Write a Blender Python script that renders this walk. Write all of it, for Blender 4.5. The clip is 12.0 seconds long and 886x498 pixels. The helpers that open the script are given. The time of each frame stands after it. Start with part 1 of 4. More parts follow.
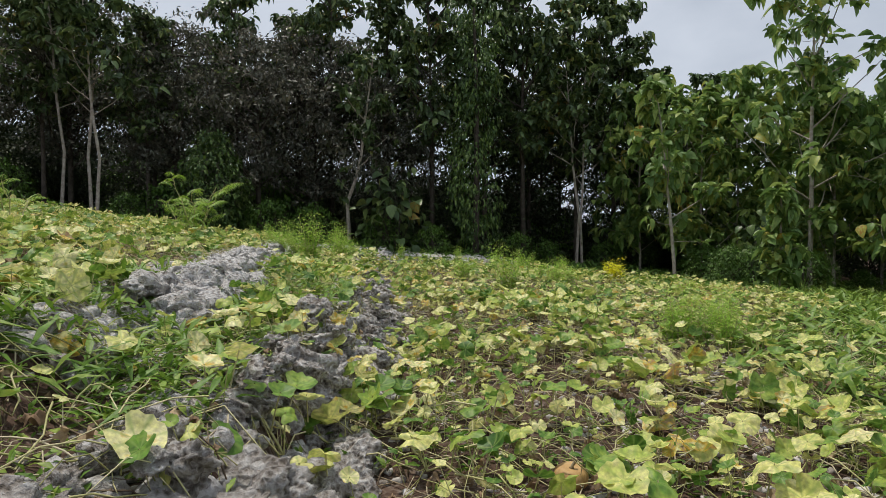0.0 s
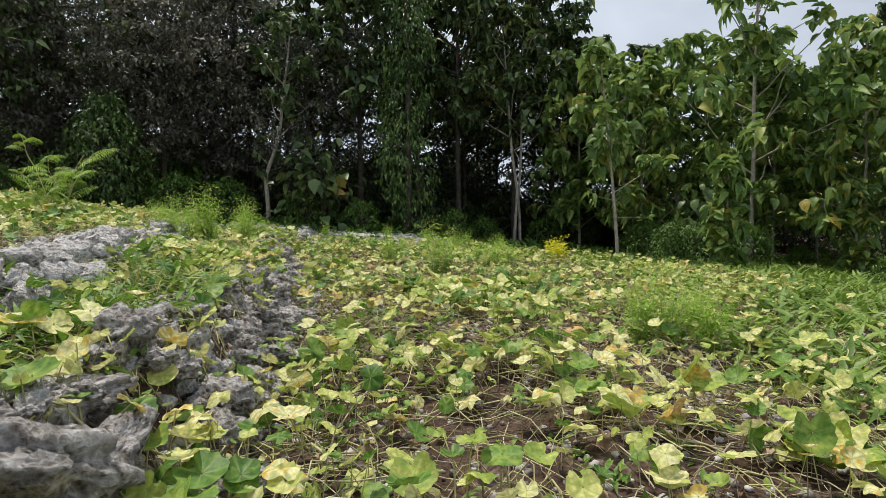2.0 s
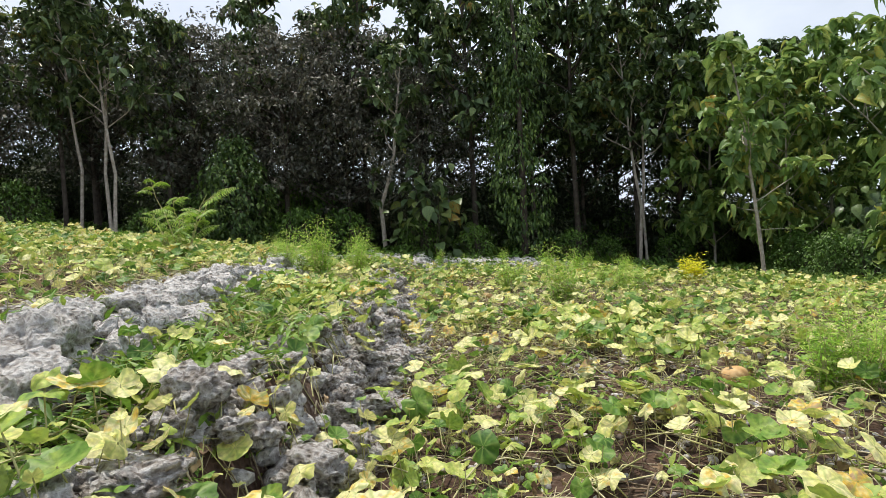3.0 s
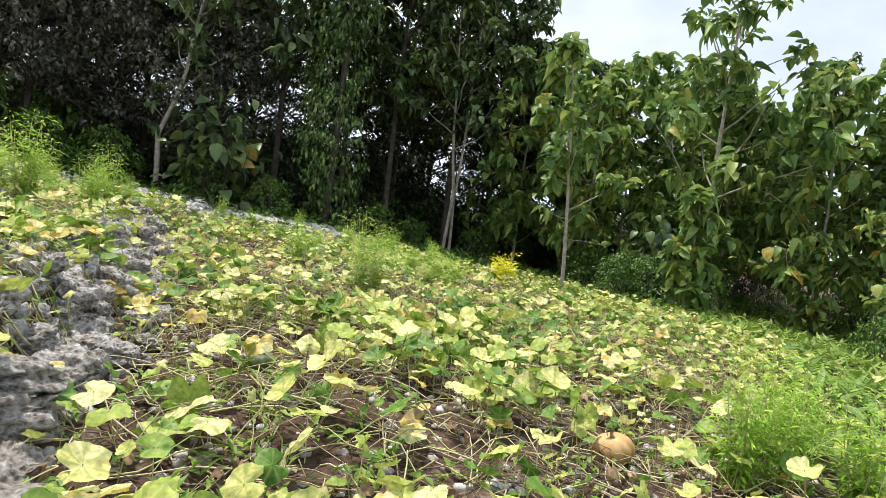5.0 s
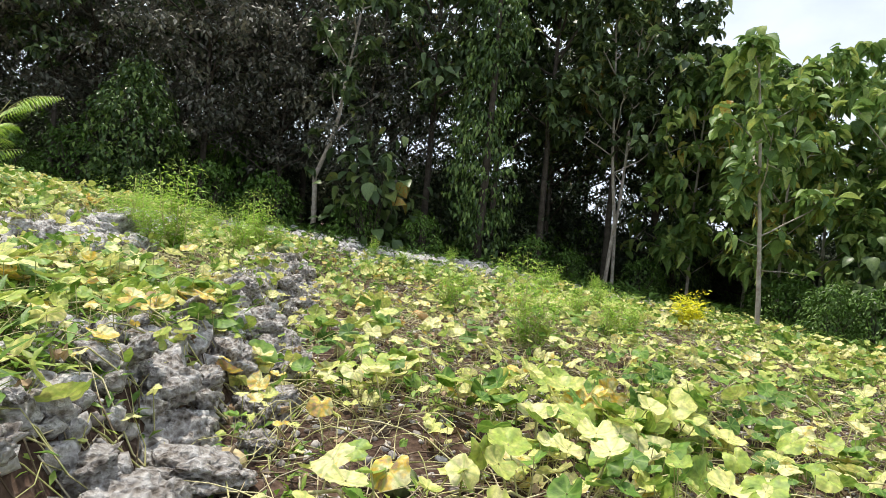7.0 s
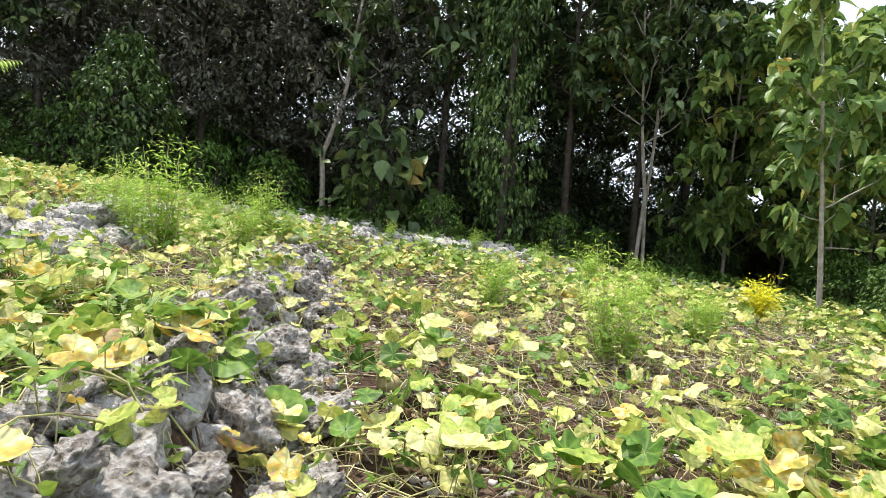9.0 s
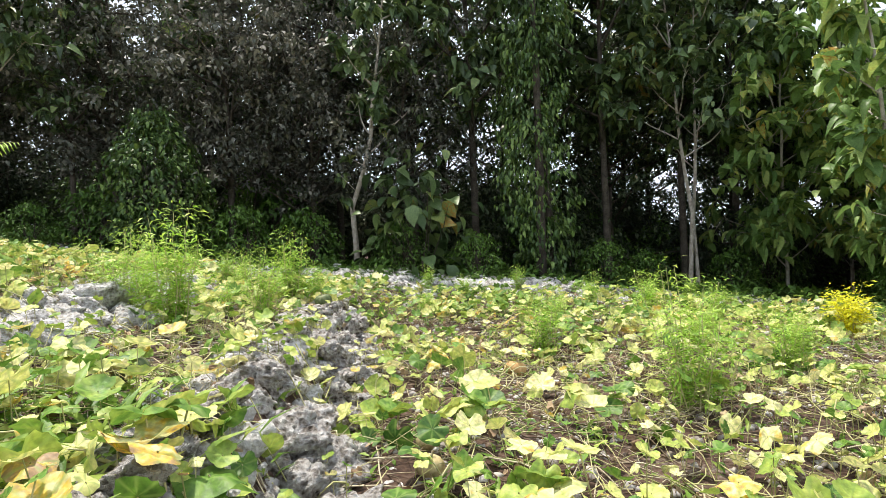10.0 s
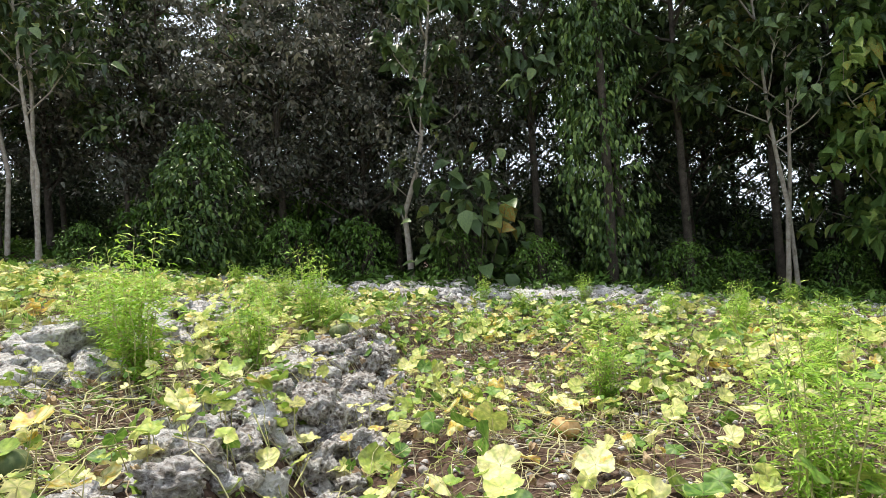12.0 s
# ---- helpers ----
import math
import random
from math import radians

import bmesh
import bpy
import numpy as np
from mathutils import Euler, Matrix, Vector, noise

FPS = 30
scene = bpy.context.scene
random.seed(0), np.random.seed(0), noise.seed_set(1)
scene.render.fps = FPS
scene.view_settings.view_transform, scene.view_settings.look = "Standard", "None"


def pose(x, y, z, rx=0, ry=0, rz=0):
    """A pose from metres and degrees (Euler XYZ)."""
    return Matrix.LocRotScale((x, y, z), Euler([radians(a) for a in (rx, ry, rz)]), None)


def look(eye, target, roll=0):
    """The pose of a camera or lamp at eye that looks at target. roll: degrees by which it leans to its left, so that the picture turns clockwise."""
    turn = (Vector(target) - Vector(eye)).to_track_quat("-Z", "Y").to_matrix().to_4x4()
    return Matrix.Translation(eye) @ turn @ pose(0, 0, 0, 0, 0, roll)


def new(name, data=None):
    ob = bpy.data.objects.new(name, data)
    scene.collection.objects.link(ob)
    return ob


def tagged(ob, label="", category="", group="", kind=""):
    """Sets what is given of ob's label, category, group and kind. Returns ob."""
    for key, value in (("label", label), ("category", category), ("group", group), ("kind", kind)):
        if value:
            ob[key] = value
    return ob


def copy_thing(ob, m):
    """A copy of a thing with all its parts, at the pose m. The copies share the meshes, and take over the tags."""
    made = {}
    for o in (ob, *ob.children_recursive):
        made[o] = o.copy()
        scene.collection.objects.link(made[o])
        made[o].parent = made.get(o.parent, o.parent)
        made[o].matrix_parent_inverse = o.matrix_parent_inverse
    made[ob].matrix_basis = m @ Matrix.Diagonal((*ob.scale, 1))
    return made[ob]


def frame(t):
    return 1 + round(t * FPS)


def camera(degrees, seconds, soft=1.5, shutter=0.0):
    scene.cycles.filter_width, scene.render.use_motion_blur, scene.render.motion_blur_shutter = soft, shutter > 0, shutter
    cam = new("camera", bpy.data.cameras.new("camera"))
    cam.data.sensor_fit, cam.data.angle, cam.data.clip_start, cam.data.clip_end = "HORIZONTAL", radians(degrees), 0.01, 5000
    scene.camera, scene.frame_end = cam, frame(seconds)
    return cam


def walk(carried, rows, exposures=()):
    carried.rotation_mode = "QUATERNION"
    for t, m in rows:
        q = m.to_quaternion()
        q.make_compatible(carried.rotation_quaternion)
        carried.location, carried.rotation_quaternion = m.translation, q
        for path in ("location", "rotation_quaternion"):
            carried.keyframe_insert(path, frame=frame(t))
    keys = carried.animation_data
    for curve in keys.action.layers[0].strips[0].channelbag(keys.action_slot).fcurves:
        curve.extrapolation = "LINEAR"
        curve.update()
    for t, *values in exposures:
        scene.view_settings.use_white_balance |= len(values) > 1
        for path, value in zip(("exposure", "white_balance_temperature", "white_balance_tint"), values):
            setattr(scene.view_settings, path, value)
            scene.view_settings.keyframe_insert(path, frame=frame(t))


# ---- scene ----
cam = camera(72.6, 12.0, soft=0.5)
PATH = [
    (0, (-0.126, -0.312, 1.452), (-0.11, 1.687, 1.415), -0.5),
    (0.5, (-0.026, 0.094, 1.438), (-0.102, 2.092, 1.465), -5.3),
    (1, (0.181, 0.631, 1.484), (0.263, 2.629, 1.49), -6.3),
    (1.5, (0.199, 1.156, 1.42), (0.503, 3.126, 1.583), -1.3),
    (2, (0.171, 1.518, 1.432), (0.394, 3.502, 1.318), -0.8),
    (2.5, (0.268, 1.847, 1.481), (0.1, 3.839, 1.471), -3.5),
    (4.5, (0.036, 4.025, 1.355), (0.219, 6.012, 1.227), 0.8),
    (5, (0.24, 4.607, 1.36), (0.749, 6.538, 1.265), 7.2),
    (5.5, (0.197, 4.896, 1.44), (0.556, 6.863, 1.404), 5.3),
    (6, (0.293, 5.182, 1.432), (0.226, 7.181, 1.407), -1.5),
    (6.5, (0.375, 5.5, 1.491), (0.174, 7.484, 1.341), -0.6),
    (7, (0.284, 5.967, 1.472), (0.294, 7.966, 1.421), 5.0),
    (7.5, (0.146, 6.229, 1.496), (0.098, 8.228, 1.536), 3.4),
    (9.5, (-0.24, 7.752, 1.518), (-0.216, 9.746, 1.362), 3.4),
    (10, (-0.155, 8.074, 1.518), (-0.291, 10.069, 1.529), -2.5),
    (10.5, (-0.036, 8.489, 1.546), (-0.015, 10.488, 1.481), -0.0),
    (11, (-0.03, 8.836, 1.579), (-0.009, 10.836, 1.559), -0.8),
    (11.5, (0.116, 9.224, 1.597), (0.079, 11.223, 1.645), -8.3),
    (12, (0.152, 9.441, 1.666), (-0.224, 11.405, 1.698), -4.3),
]
EXPOSURES = [(0, -0.77), (0.5, -0.47), (1.0, -0.72), (1.5, -0.92), (2.0, -0.57), (2.5, -0.35), (4.5, -0.05), (5.5, 0.05), (7.5, 0.03), (9.5, 0.29), (11.0, 0.23), (11.5, -0.02), (12, 0.18)]
walk(cam, [(t, look(eye, target, roll)) for t, eye, target, roll in PATH], EXPOSURES)

# ---------------------------------------------------------------- light
SUN_ELEVATION, SUN_AZIMUTH = 70.0, -40.0  # degrees; azimuth clockwise from +y
world = bpy.data.worlds.new("sky")
scene.world = world
world.use_nodes = True
wn, wl = world.node_tree.nodes, world.node_tree.links
wn.clear()
w_out, w_bg, w_mix = wn.new("ShaderNodeOutputWorld"), wn.new("ShaderNodeBackground"), wn.new("ShaderNodeMixRGB")
w_sky, w_noise, w_ramp = wn.new("ShaderNodeTexSky"), wn.new("ShaderNodeTexNoise"), wn.new("ShaderNodeValToRGB")
w_co, w_map = wn.new("ShaderNodeTexCoord"), wn.new("ShaderNodeMapping")
w_sky.sky_type, w_sky.sun_disc = "NISHITA", False
w_sky.sun_elevation, w_sky.sun_rotation = radians(SUN_ELEVATION), radians(SUN_AZIMUTH)
w_map.inputs["Scale"].default_value = (1.7, 1.7, 2.8)
w_noise.inputs["Scale"].default_value, w_noise.inputs["Detail"].default_value = 1.3, 7.0
w_noise.inputs["Roughness"].default_value = 0.55
w_ramp.color_ramp.elements[0].position, w_ramp.color_ramp.elements[1].position = 0.36, 0.56
w_ramp.color_ramp.elements[0].color, w_ramp.color_ramp.elements[1].color = (0.72, 0.72, 0.72, 1), (1, 1, 1, 1)
w_mix.inputs[2].default_value = (12.8, 14.0, 16.0, 1)  # bright cloud
w_bg.inputs["Strength"].default_value = 0.08
wl.new(w_co.outputs["Generated"], w_map.inputs["Vector"])
wl.new(w_map.outputs[0], w_noise.inputs["Vector"])
wl.new(w_noise.outputs["Fac"], w_ramp.inputs[0])
wl.new(w_ramp.outputs[0], w_mix.inputs[0])
wl.new(w_sky.outputs[0], w_mix.inputs[1])
wl.new(w_mix.outputs[0], w_bg.inputs[0])
wl.new(w_bg.outputs[0], w_out.inputs[0])

sun_data = bpy.data.lights.new("sun", "SUN")
sun_data.energy, sun_data.angle, sun_data.color = 4.9, radians(1.2), (1.0, 0.93, 0.83)
sun = new("sun", sun_data)
sa, se = radians(SUN_AZIMUTH), radians(SUN_ELEVATION)
sun.matrix_world = look((0, 0, 60), (-30 * math.sin(sa) * math.cos(se), -30 * math.cos(sa) * math.cos(se), 60 - 30 * math.sin(se)))


# ---------------------------------------------------------------- materials
def rgba(c):
    return (c[0], c[1], c[2], 1.0)


def material(name):
    m = bpy.data.materials.new(name)
    m.use_nodes = True
    m.node_tree.nodes.clear()
    return m, m.node_tree.nodes, m.node_tree.links


def ramp_node(nodes, stops):
    r = nodes.new("ShaderNodeValToRGB")
    els = r.color_ramp.elements
    while len(els) < len(stops):
        els.new(0.5)
    for e, (p, c) in zip(els, stops):
        e.position, e.color = p, rgba(c)
    return r


def leaf_material(name, stops, spread=0.5, scale=0.6, translucent=0.35, rough=0.5, mottle=0.25, veins=False, per_object=False):
    """Leaf colours picked leaf by leaf and drifting over the ground, with fine mottling and light coming through the blade."""
    m, n, l = material(name)
    out, geo, co = n.new("ShaderNodeOutputMaterial"), n.new("ShaderNodeNewGeometry"), n.new("ShaderNodeTexCoord")
    patch = n.new("ShaderNodeTexNoise")
    patch.inputs["Scale"].default_value, patch.inputs["Detail"].default_value = scale, 2.0
    l.new(geo.outputs["Position"], patch.inputs["Vector"])
    pick = n.new("ShaderNodeMath")
    pick.operation = "MULTIPLY_ADD"
    if per_object:
        info = n.new("ShaderNodeObjectInfo")
        l.new(info.outputs["Random"], pick.inputs[0])
    else:
        l.new(geo.outputs["Random Per Island"], pick.inputs[0])
    pick.inputs[1].default_value = spread
    shift = n.new("ShaderNodeMath")
    shift.operation = "MULTIPLY_ADD"
    shift.inputs[1].default_value, shift.inputs[2].default_value = 1.6 * (1 - spread) + 0.3, -0.5 * spread + 0.5 - 0.5 * (1.6 * (1 - spread) + 0.3)
    l.new(patch.outputs["Fac"], shift.inputs[0])
    blot = n.new("ShaderNodeTexNoise")
    blot.inputs["Scale"].default_value, blot.inputs["Detail"].default_value = 16.0, 3.0
    l.new(geo.outputs["Position"], blot.inputs["Vector"])
    blotch = n.new("ShaderNodeMath")
    blotch.operation = "MULTIPLY_ADD"
    blotch.inputs[1].default_value, blotch.inputs[2].default_value = mottle * 1.8, -0.9 * mottle
    l.new(blot.outputs["Fac"], blotch.inputs[0])
    both = n.new("ShaderNodeMath")
    l.new(blotch.outputs[0], both.inputs[0])
    l.new(shift.outputs[0], both.inputs[1])
    l.new(both.outputs[0], pick.inputs[2])
    ramp = ramp_node(n, stops)
    l.new(pick.outputs[0], ramp.inputs[0])
    fine = n.new("ShaderNodeTexNoise")
    fine.inputs["Scale"].default_value, fine.inputs["Detail"].default_value = 38.0, 3.0
    l.new(geo.outputs["Position"], fine.inputs["Vector"])
    fr = ramp_node(n, [(0.3, (1 - mottle, 1 - mottle, 1 - mottle)), (0.7, (1 + mottle, 1 + mottle, 1 + mottle * 0.6))])
    l.new(fine.outputs["Fac"], fr.inputs[0])
    mul = n.new("ShaderNodeMixRGB")
    mul.blend_type = "MULTIPLY"
    mul.inputs[0].default_value = 1.0
    l.new(ramp.outputs[0], mul.inputs[1])
    l.new(fr.outputs[0], mul.inputs[2])
    colour = mul.outputs[0]
    bump = n.new("ShaderNodeBump")
    bump.inputs["Strength"].default_value, bump.inputs["Distance"].default_value = 0.35, 0.01
    l.new(fine.outputs["Fac"], bump.inputs["Height"])
    if veins:
        # five veins fan out from the stalk; the blade stays greener along them
        sep, at, si, ab, pw = n.new("ShaderNodeSeparateXYZ"), n.new("ShaderNodeMath"), n.new("ShaderNodeMath"), n.new("ShaderNodeMath"), n.new("ShaderNodeMath")
        l.new(co.outputs["UV"], sep.inputs[0])
        at.operation = "ARCTAN2"
        l.new(sep.outputs[1], at.inputs[0])
        l.new(sep.outputs[0], at.inputs[1])
        half = n.new("ShaderNodeMath")
        half.operation = "MULTIPLY"
        half.inputs[1].default_value = 3.5
        l.new(at.outputs[0], half.inputs[0])
        si.operation = "COSINE"
        l.new(half.outputs[0], si.inputs[0])
        ab.operation = "ABSOLUTE"
        l.new(si.outputs[0], ab.inputs[0])
        pw.operation = "POWER"
        pw.inputs[1].default_value = 9.0
        l.new(ab.outputs[0], pw.inputs[0])
        weak = n.new("ShaderNodeMath")
        weak.operation = "MULTIPLY"
        weak.inputs[1].default_value = 0.55
        l.new(pw.outputs[0], weak.inputs[0])
        vm = n.new("ShaderNodeMixRGB")
        vm.inputs[2].default_value = (0.30, 0.42, 0.10, 1)
        l.new(weak.outputs[0], vm.inputs[0])
        l.new(colour, vm.inputs[1])
        colour = vm.outputs[0]
    pr = n.new("ShaderNodeBsdfPrincipled")
    pr.inputs["Roughness"].default_value = rough
    pr.inputs["Specular IOR Level"].default_value = 0.35
    l.new(colour, pr.inputs["Base Color"])
    l.new(bump.outputs[0], pr.inputs["Normal"])
    tr = n.new("ShaderNodeBsdfTranslucent")
    l.new(colour, tr.inputs["Color"])
    mix = n.new("ShaderNodeMixShader")
    mix.inputs[0].default_value = translucent
    l.new(pr.outputs[0], mix.inputs[1])
    l.new(tr.outputs[0], mix.inputs[2])
    l.new(mix.outputs[0], out.inputs[0])
    return m


def solid_material(name, stops, scale=6.0, rough=0.85, bump=0.4, distance=0.02, fine=40.0, voronoi=False, island=0.0, detail=6.0):
    """Mineral, bark and soil: colours by two scales of noise, with relief."""
    m, n, l = material(name)
    out, geo = n.new("ShaderNodeOutputMaterial"), n.new("ShaderNodeNewGeometry")
    a, b = n.new("ShaderNodeTexNoise"), n.new("ShaderNodeTexVoronoi" if voronoi else "ShaderNodeTexNoise")
    a.inputs["Scale"].default_value, a.inputs["Detail"].default_value = scale, detail
    a.inputs["Roughness"].default_value = 0.65
    b.inputs["Scale"].default_value = fine
    l.new(geo.outputs["Position"], a.inputs["Vector"])
    l.new(geo.outputs["Position"], b.inputs["Vector"])
    second = b.outputs["Distance"] if voronoi else b.outputs["Fac"]
    add = n.new("ShaderNodeMath")
    add.operation = "MULTIPLY_ADD"
    add.inputs[1].default_value = 0.35
    l.new(second, add.inputs[0])
    off = n.new("ShaderNodeMath")
    off.operation = "MULTIPLY_ADD"
    off.inputs[1].default_value, off.inputs[2].default_value = island, -0.17 - island / 2
    l.new(geo.outputs["Random Per Island"], off.inputs[0])
    tot = n.new("ShaderNodeMath")
    l.new(a.outputs["Fac"], tot.inputs[0])
    l.new(off.outputs[0], tot.inputs[1])
    l.new(tot.outputs[0], add.inputs[2])
    ramp = ramp_node(n, stops)
    l.new(add.outputs[0], ramp.inputs[0])
    bp = n.new("ShaderNodeBump")
    bp.inputs["Strength"].default_value, bp.inputs["Distance"].default_value = bump, distance
    l.new(add.outputs[0], bp.inputs["Height"])
    pr = n.new("ShaderNodeBsdfPrincipled")
    pr.inputs["Roughness"].default_value = rough
    pr.inputs["Specular IOR Level"].default_value = 0.25
    l.new(ramp.outputs[0], pr.inputs["Base Color"])
    l.new(bp.outputs[0], pr.inputs["Normal"])
    l.new(pr.outputs[0], out.inputs[0])
    return m


PUMPKIN_STOPS = [(0.0, (0.05, 0.13, 0.02)), (0.26, (0.14, 0.27, 0.04)), (0.45, (0.38, 0.47, 0.09)), (0.64, (0.70, 0.68, 0.24)),
                 (0.84, (0.82, 0.77, 0.44)), (0.93, (0.74, 0.50, 0.08)), (1.0, (0.40, 0.26, 0.14))]
M_PUMPKIN_LEAF = leaf_material("pumpkin_leaf", PUMPKIN_STOPS, spread=0.8, scale=0.7, translucent=0.3, mottle=0.32, veins=True)
M_PUMPKIN_LEAF_SINGLE = leaf_material("pumpkin_leaf_single", PUMPKIN_STOPS, spread=0.8, scale=0.7, translucent=0.3, mottle=0.32, veins=True, per_object=True)
M_DRY_LEAF = leaf_material("dry_leaf", [(0.0, (0.16, 0.10, 0.06)), (0.5, (0.33, 0.23, 0.14)), (1.0, (0.52, 0.40, 0.26))], 0.8, 1.0, 0.15, 0.8)
M_WEED = leaf_material("weed_leaf", [(0.0, (0.06, 0.14, 0.02)), (0.5, (0.17, 0.30, 0.04)), (1.0, (0.40, 0.46, 0.10))], 0.6, 1.2, 0.3)
M_TALL_WEED = leaf_material("tall_weed_leaf", [(0.0, (0.20, 0.40, 0.04)), (0.6, (0.40, 0.60, 0.08)), (1.0, (0.66, 0.74, 0.20))], 0.8, 1.2, 0.4)
M_YELLOW = leaf_material("yellow_leaf", [(0.0, (0.55, 0.60, 0.05)), (0.5, (0.80, 0.76, 0.04)), (1.0, (0.90, 0.82, 0.06))], 0.8, 1.2, 0.4)
M_FERN = leaf_material("feathery_leaf", [(0.0, (0.12, 0.26, 0.03)), (0.6, (0.30, 0.46, 0.06)), (1.0, (0.42, 0.55, 0.10))], 0.8, 1.2, 0.4)
M_TEAK = leaf_material("teak_leaf", [(0.0, (0.035, 0.06, 0.028)), (0.45, (0.08, 0.13, 0.05)), (0.8, (0.17, 0.24, 0.09)), (0.95, (0.28, 0.33, 0.10)), (1.0, (0.35, 0.22, 0.05))], 0.8, 0.25, 0.2, 0.38)
M_YOUNG_TEAK = leaf_material("young_teak_leaf", [(0.0, (0.09, 0.17, 0.05)), (0.5, (0.20, 0.32, 0.09)), (0.85, (0.38, 0.46, 0.13)), (0.97, (0.52, 0.46, 0.10)), (1.0, (0.45, 0.25, 0.05))], 0.8, 0.4, 0.35, 0.45)
# near-black greens: the shade inside the forest is put into this leaf colour
M_FOREST_SHADED = leaf_material("forest_leaf_shaded", [(0.0, (0.020, 0.034, 0.018)), (0.5, (0.042, 0.066, 0.030)), (0.9, (0.13, 0.16, 0.08)), (1.0, (0.24, 0.19, 0.12))], 0.7, 0.2, 0.12, 0.6)
M_RUSTY = leaf_material("rusty_forest_leaf", [(0.0, (0.06, 0.07, 0.055)), (0.5, (0.13, 0.135, 0.11)), (0.85, (0.21, 0.195, 0.16)), (1.0, (0.36, 0.32, 0.28))], 0.7, 0.2, 0.15, 0.6)
M_VINE = leaf_material("climber_leaf", [(0.0, (0.03, 0.06, 0.018)), (0.5, (0.075, 0.14, 0.035)), (1.0, (0.24, 0.34, 0.09))], 0.8, 0.5, 0.2, 0.35)
M_SHRUB = leaf_material("shrub_leaf", [(0.0, (0.04, 0.09, 0.015)), (0.5, (0.09, 0.18, 0.03)), (1.0, (0.18, 0.30, 0.05))], 0.7, 0.4, 0.2, 0.45)
M_GRASS = leaf_material("grass_blade", [(0.0, (0.08, 0.16, 0.03)), (0.5, (0.19, 0.31, 0.05)), (1.0, (0.36, 0.45, 0.10))], 0.7, 0.5, 0.3, 0.45)
M_STEM = solid_material("vine_stem", [(0.3, (0.30, 0.30, 0.11)), (0.55, (0.50, 0.47, 0.22)), (0.8, (0.62, 0.56, 0.34))], 5, 0.7, 0.2, 0.004, island=0.5)
M_STRAW = solid_material("straw", [(0.25, (0.10, 0.07, 0.045)), (0.5, (0.27, 0.21, 0.135)), (0.75, (0.56, 0.49, 0.34))], 5, 0.8, 0.2, 0.004, island=0.7)
M_BARK_PALE = solid_material("pale_bark", [(0.25, (0.20, 0.17, 0.13)), (0.5, (0.40, 0.35, 0.29)), (0.75, (0.58, 0.54, 0.47))], 7, 0.85, 0.5, 0.02, 60)
M_BARK_DARK = solid_material("dark_bark", [(0.3, (0.04, 0.032, 0.025)), (0.7, (0.12, 0.10, 0.08))], 5, 0.9, 0.6, 0.03, 40)
M_ROCK = solid_material("limestone", [(0.16, (0.07, 0.055, 0.045)), (0.28, (0.26, 0.225, 0.19)), (0.42, (0.50, 0.46, 0.425)), (0.62, (0.78, 0.755, 0.73))], 13, 0.95, 1.0, 0.12, 30, voronoi=True, island=0.3, detail=9)
M_PEBBLE = solid_material("pebble", [(0.15, (0.16, 0.13, 0.11)), (0.45, (0.36, 0.33, 0.30)), (0.8, (0.66, 0.63, 0.60))], 9, 0.9, 0.5, 0.01, 50, island=0.6)
M_SOIL = solid_material("soil", [(0.18, (0.022, 0.013, 0.009)), (0.38, (0.058, 0.034, 0.023)), (0.58, (0.105, 0.066, 0.046)), (0.76, (0.22, 0.175, 0.14))], 3.2, 0.95, 1.0, 0.05, 26, voronoi=True, detail=9)
M_GOURD = solid_material("ripe_pumpkin_skin", [(0.25, (0.34, 0.20, 0.08)), (0.5, (0.52, 0.32, 0.13)), (0.75, (0.62, 0.46, 0.24))], 8, 0.55, 0.2, 0.01, 30)
M_GOURD_PALE = solid_material("pale_pumpkin_skin", [(0.25, (0.30, 0.24, 0.12)), (0.5, (0.50, 0.40, 0.22)), (0.75, (0.62, 0.52, 0.32))], 8, 0.55, 0.2, 0.01, 30)
M_GOURD_GREEN = solid_material("green_pumpkin_skin", [(0.25, (0.05, 0.085, 0.03)), (0.5, (0.10, 0.13, 0.05)), (0.75, (0.25, 0.25, 0.12))], 12, 0.5, 0.2, 0.01, 30)
M_CHAR = solid_material("charred_wood", [(0.3, (0.008, 0.007, 0.006)), (0.7, (0.03, 0.025, 0.02))], 9, 0.8, 0.6, 0.02, 40)


# ---------------------------------------------------------------- mesh tools
rng = np.random.default_rng(7)


def make_mesh(name, verts, faces, mat, smooth=True, uv=None):
    me = bpy.data.meshes.new(name)
    verts, faces = np.asarray(verts, float), np.asarray(faces, int)
    me.from_pydata(verts.tolist(), [], faces.tolist())
    me.materials.append(mat)
    if smooth:
        me.polygons.foreach_set("use_smooth", np.ones(len(faces), bool))
    if uv is not None:
        layer = me.uv_layers.new(name="local")
        layer.data.foreach_set("uv", np.asarray(uv, float)[faces.ravel()].ravel())
    me.update()
    return me


def part(name, me, parent, label=""):
    ob = new(name, me)
    ob.parent = parent
    if label:
        ob["label"] = label
    return ob


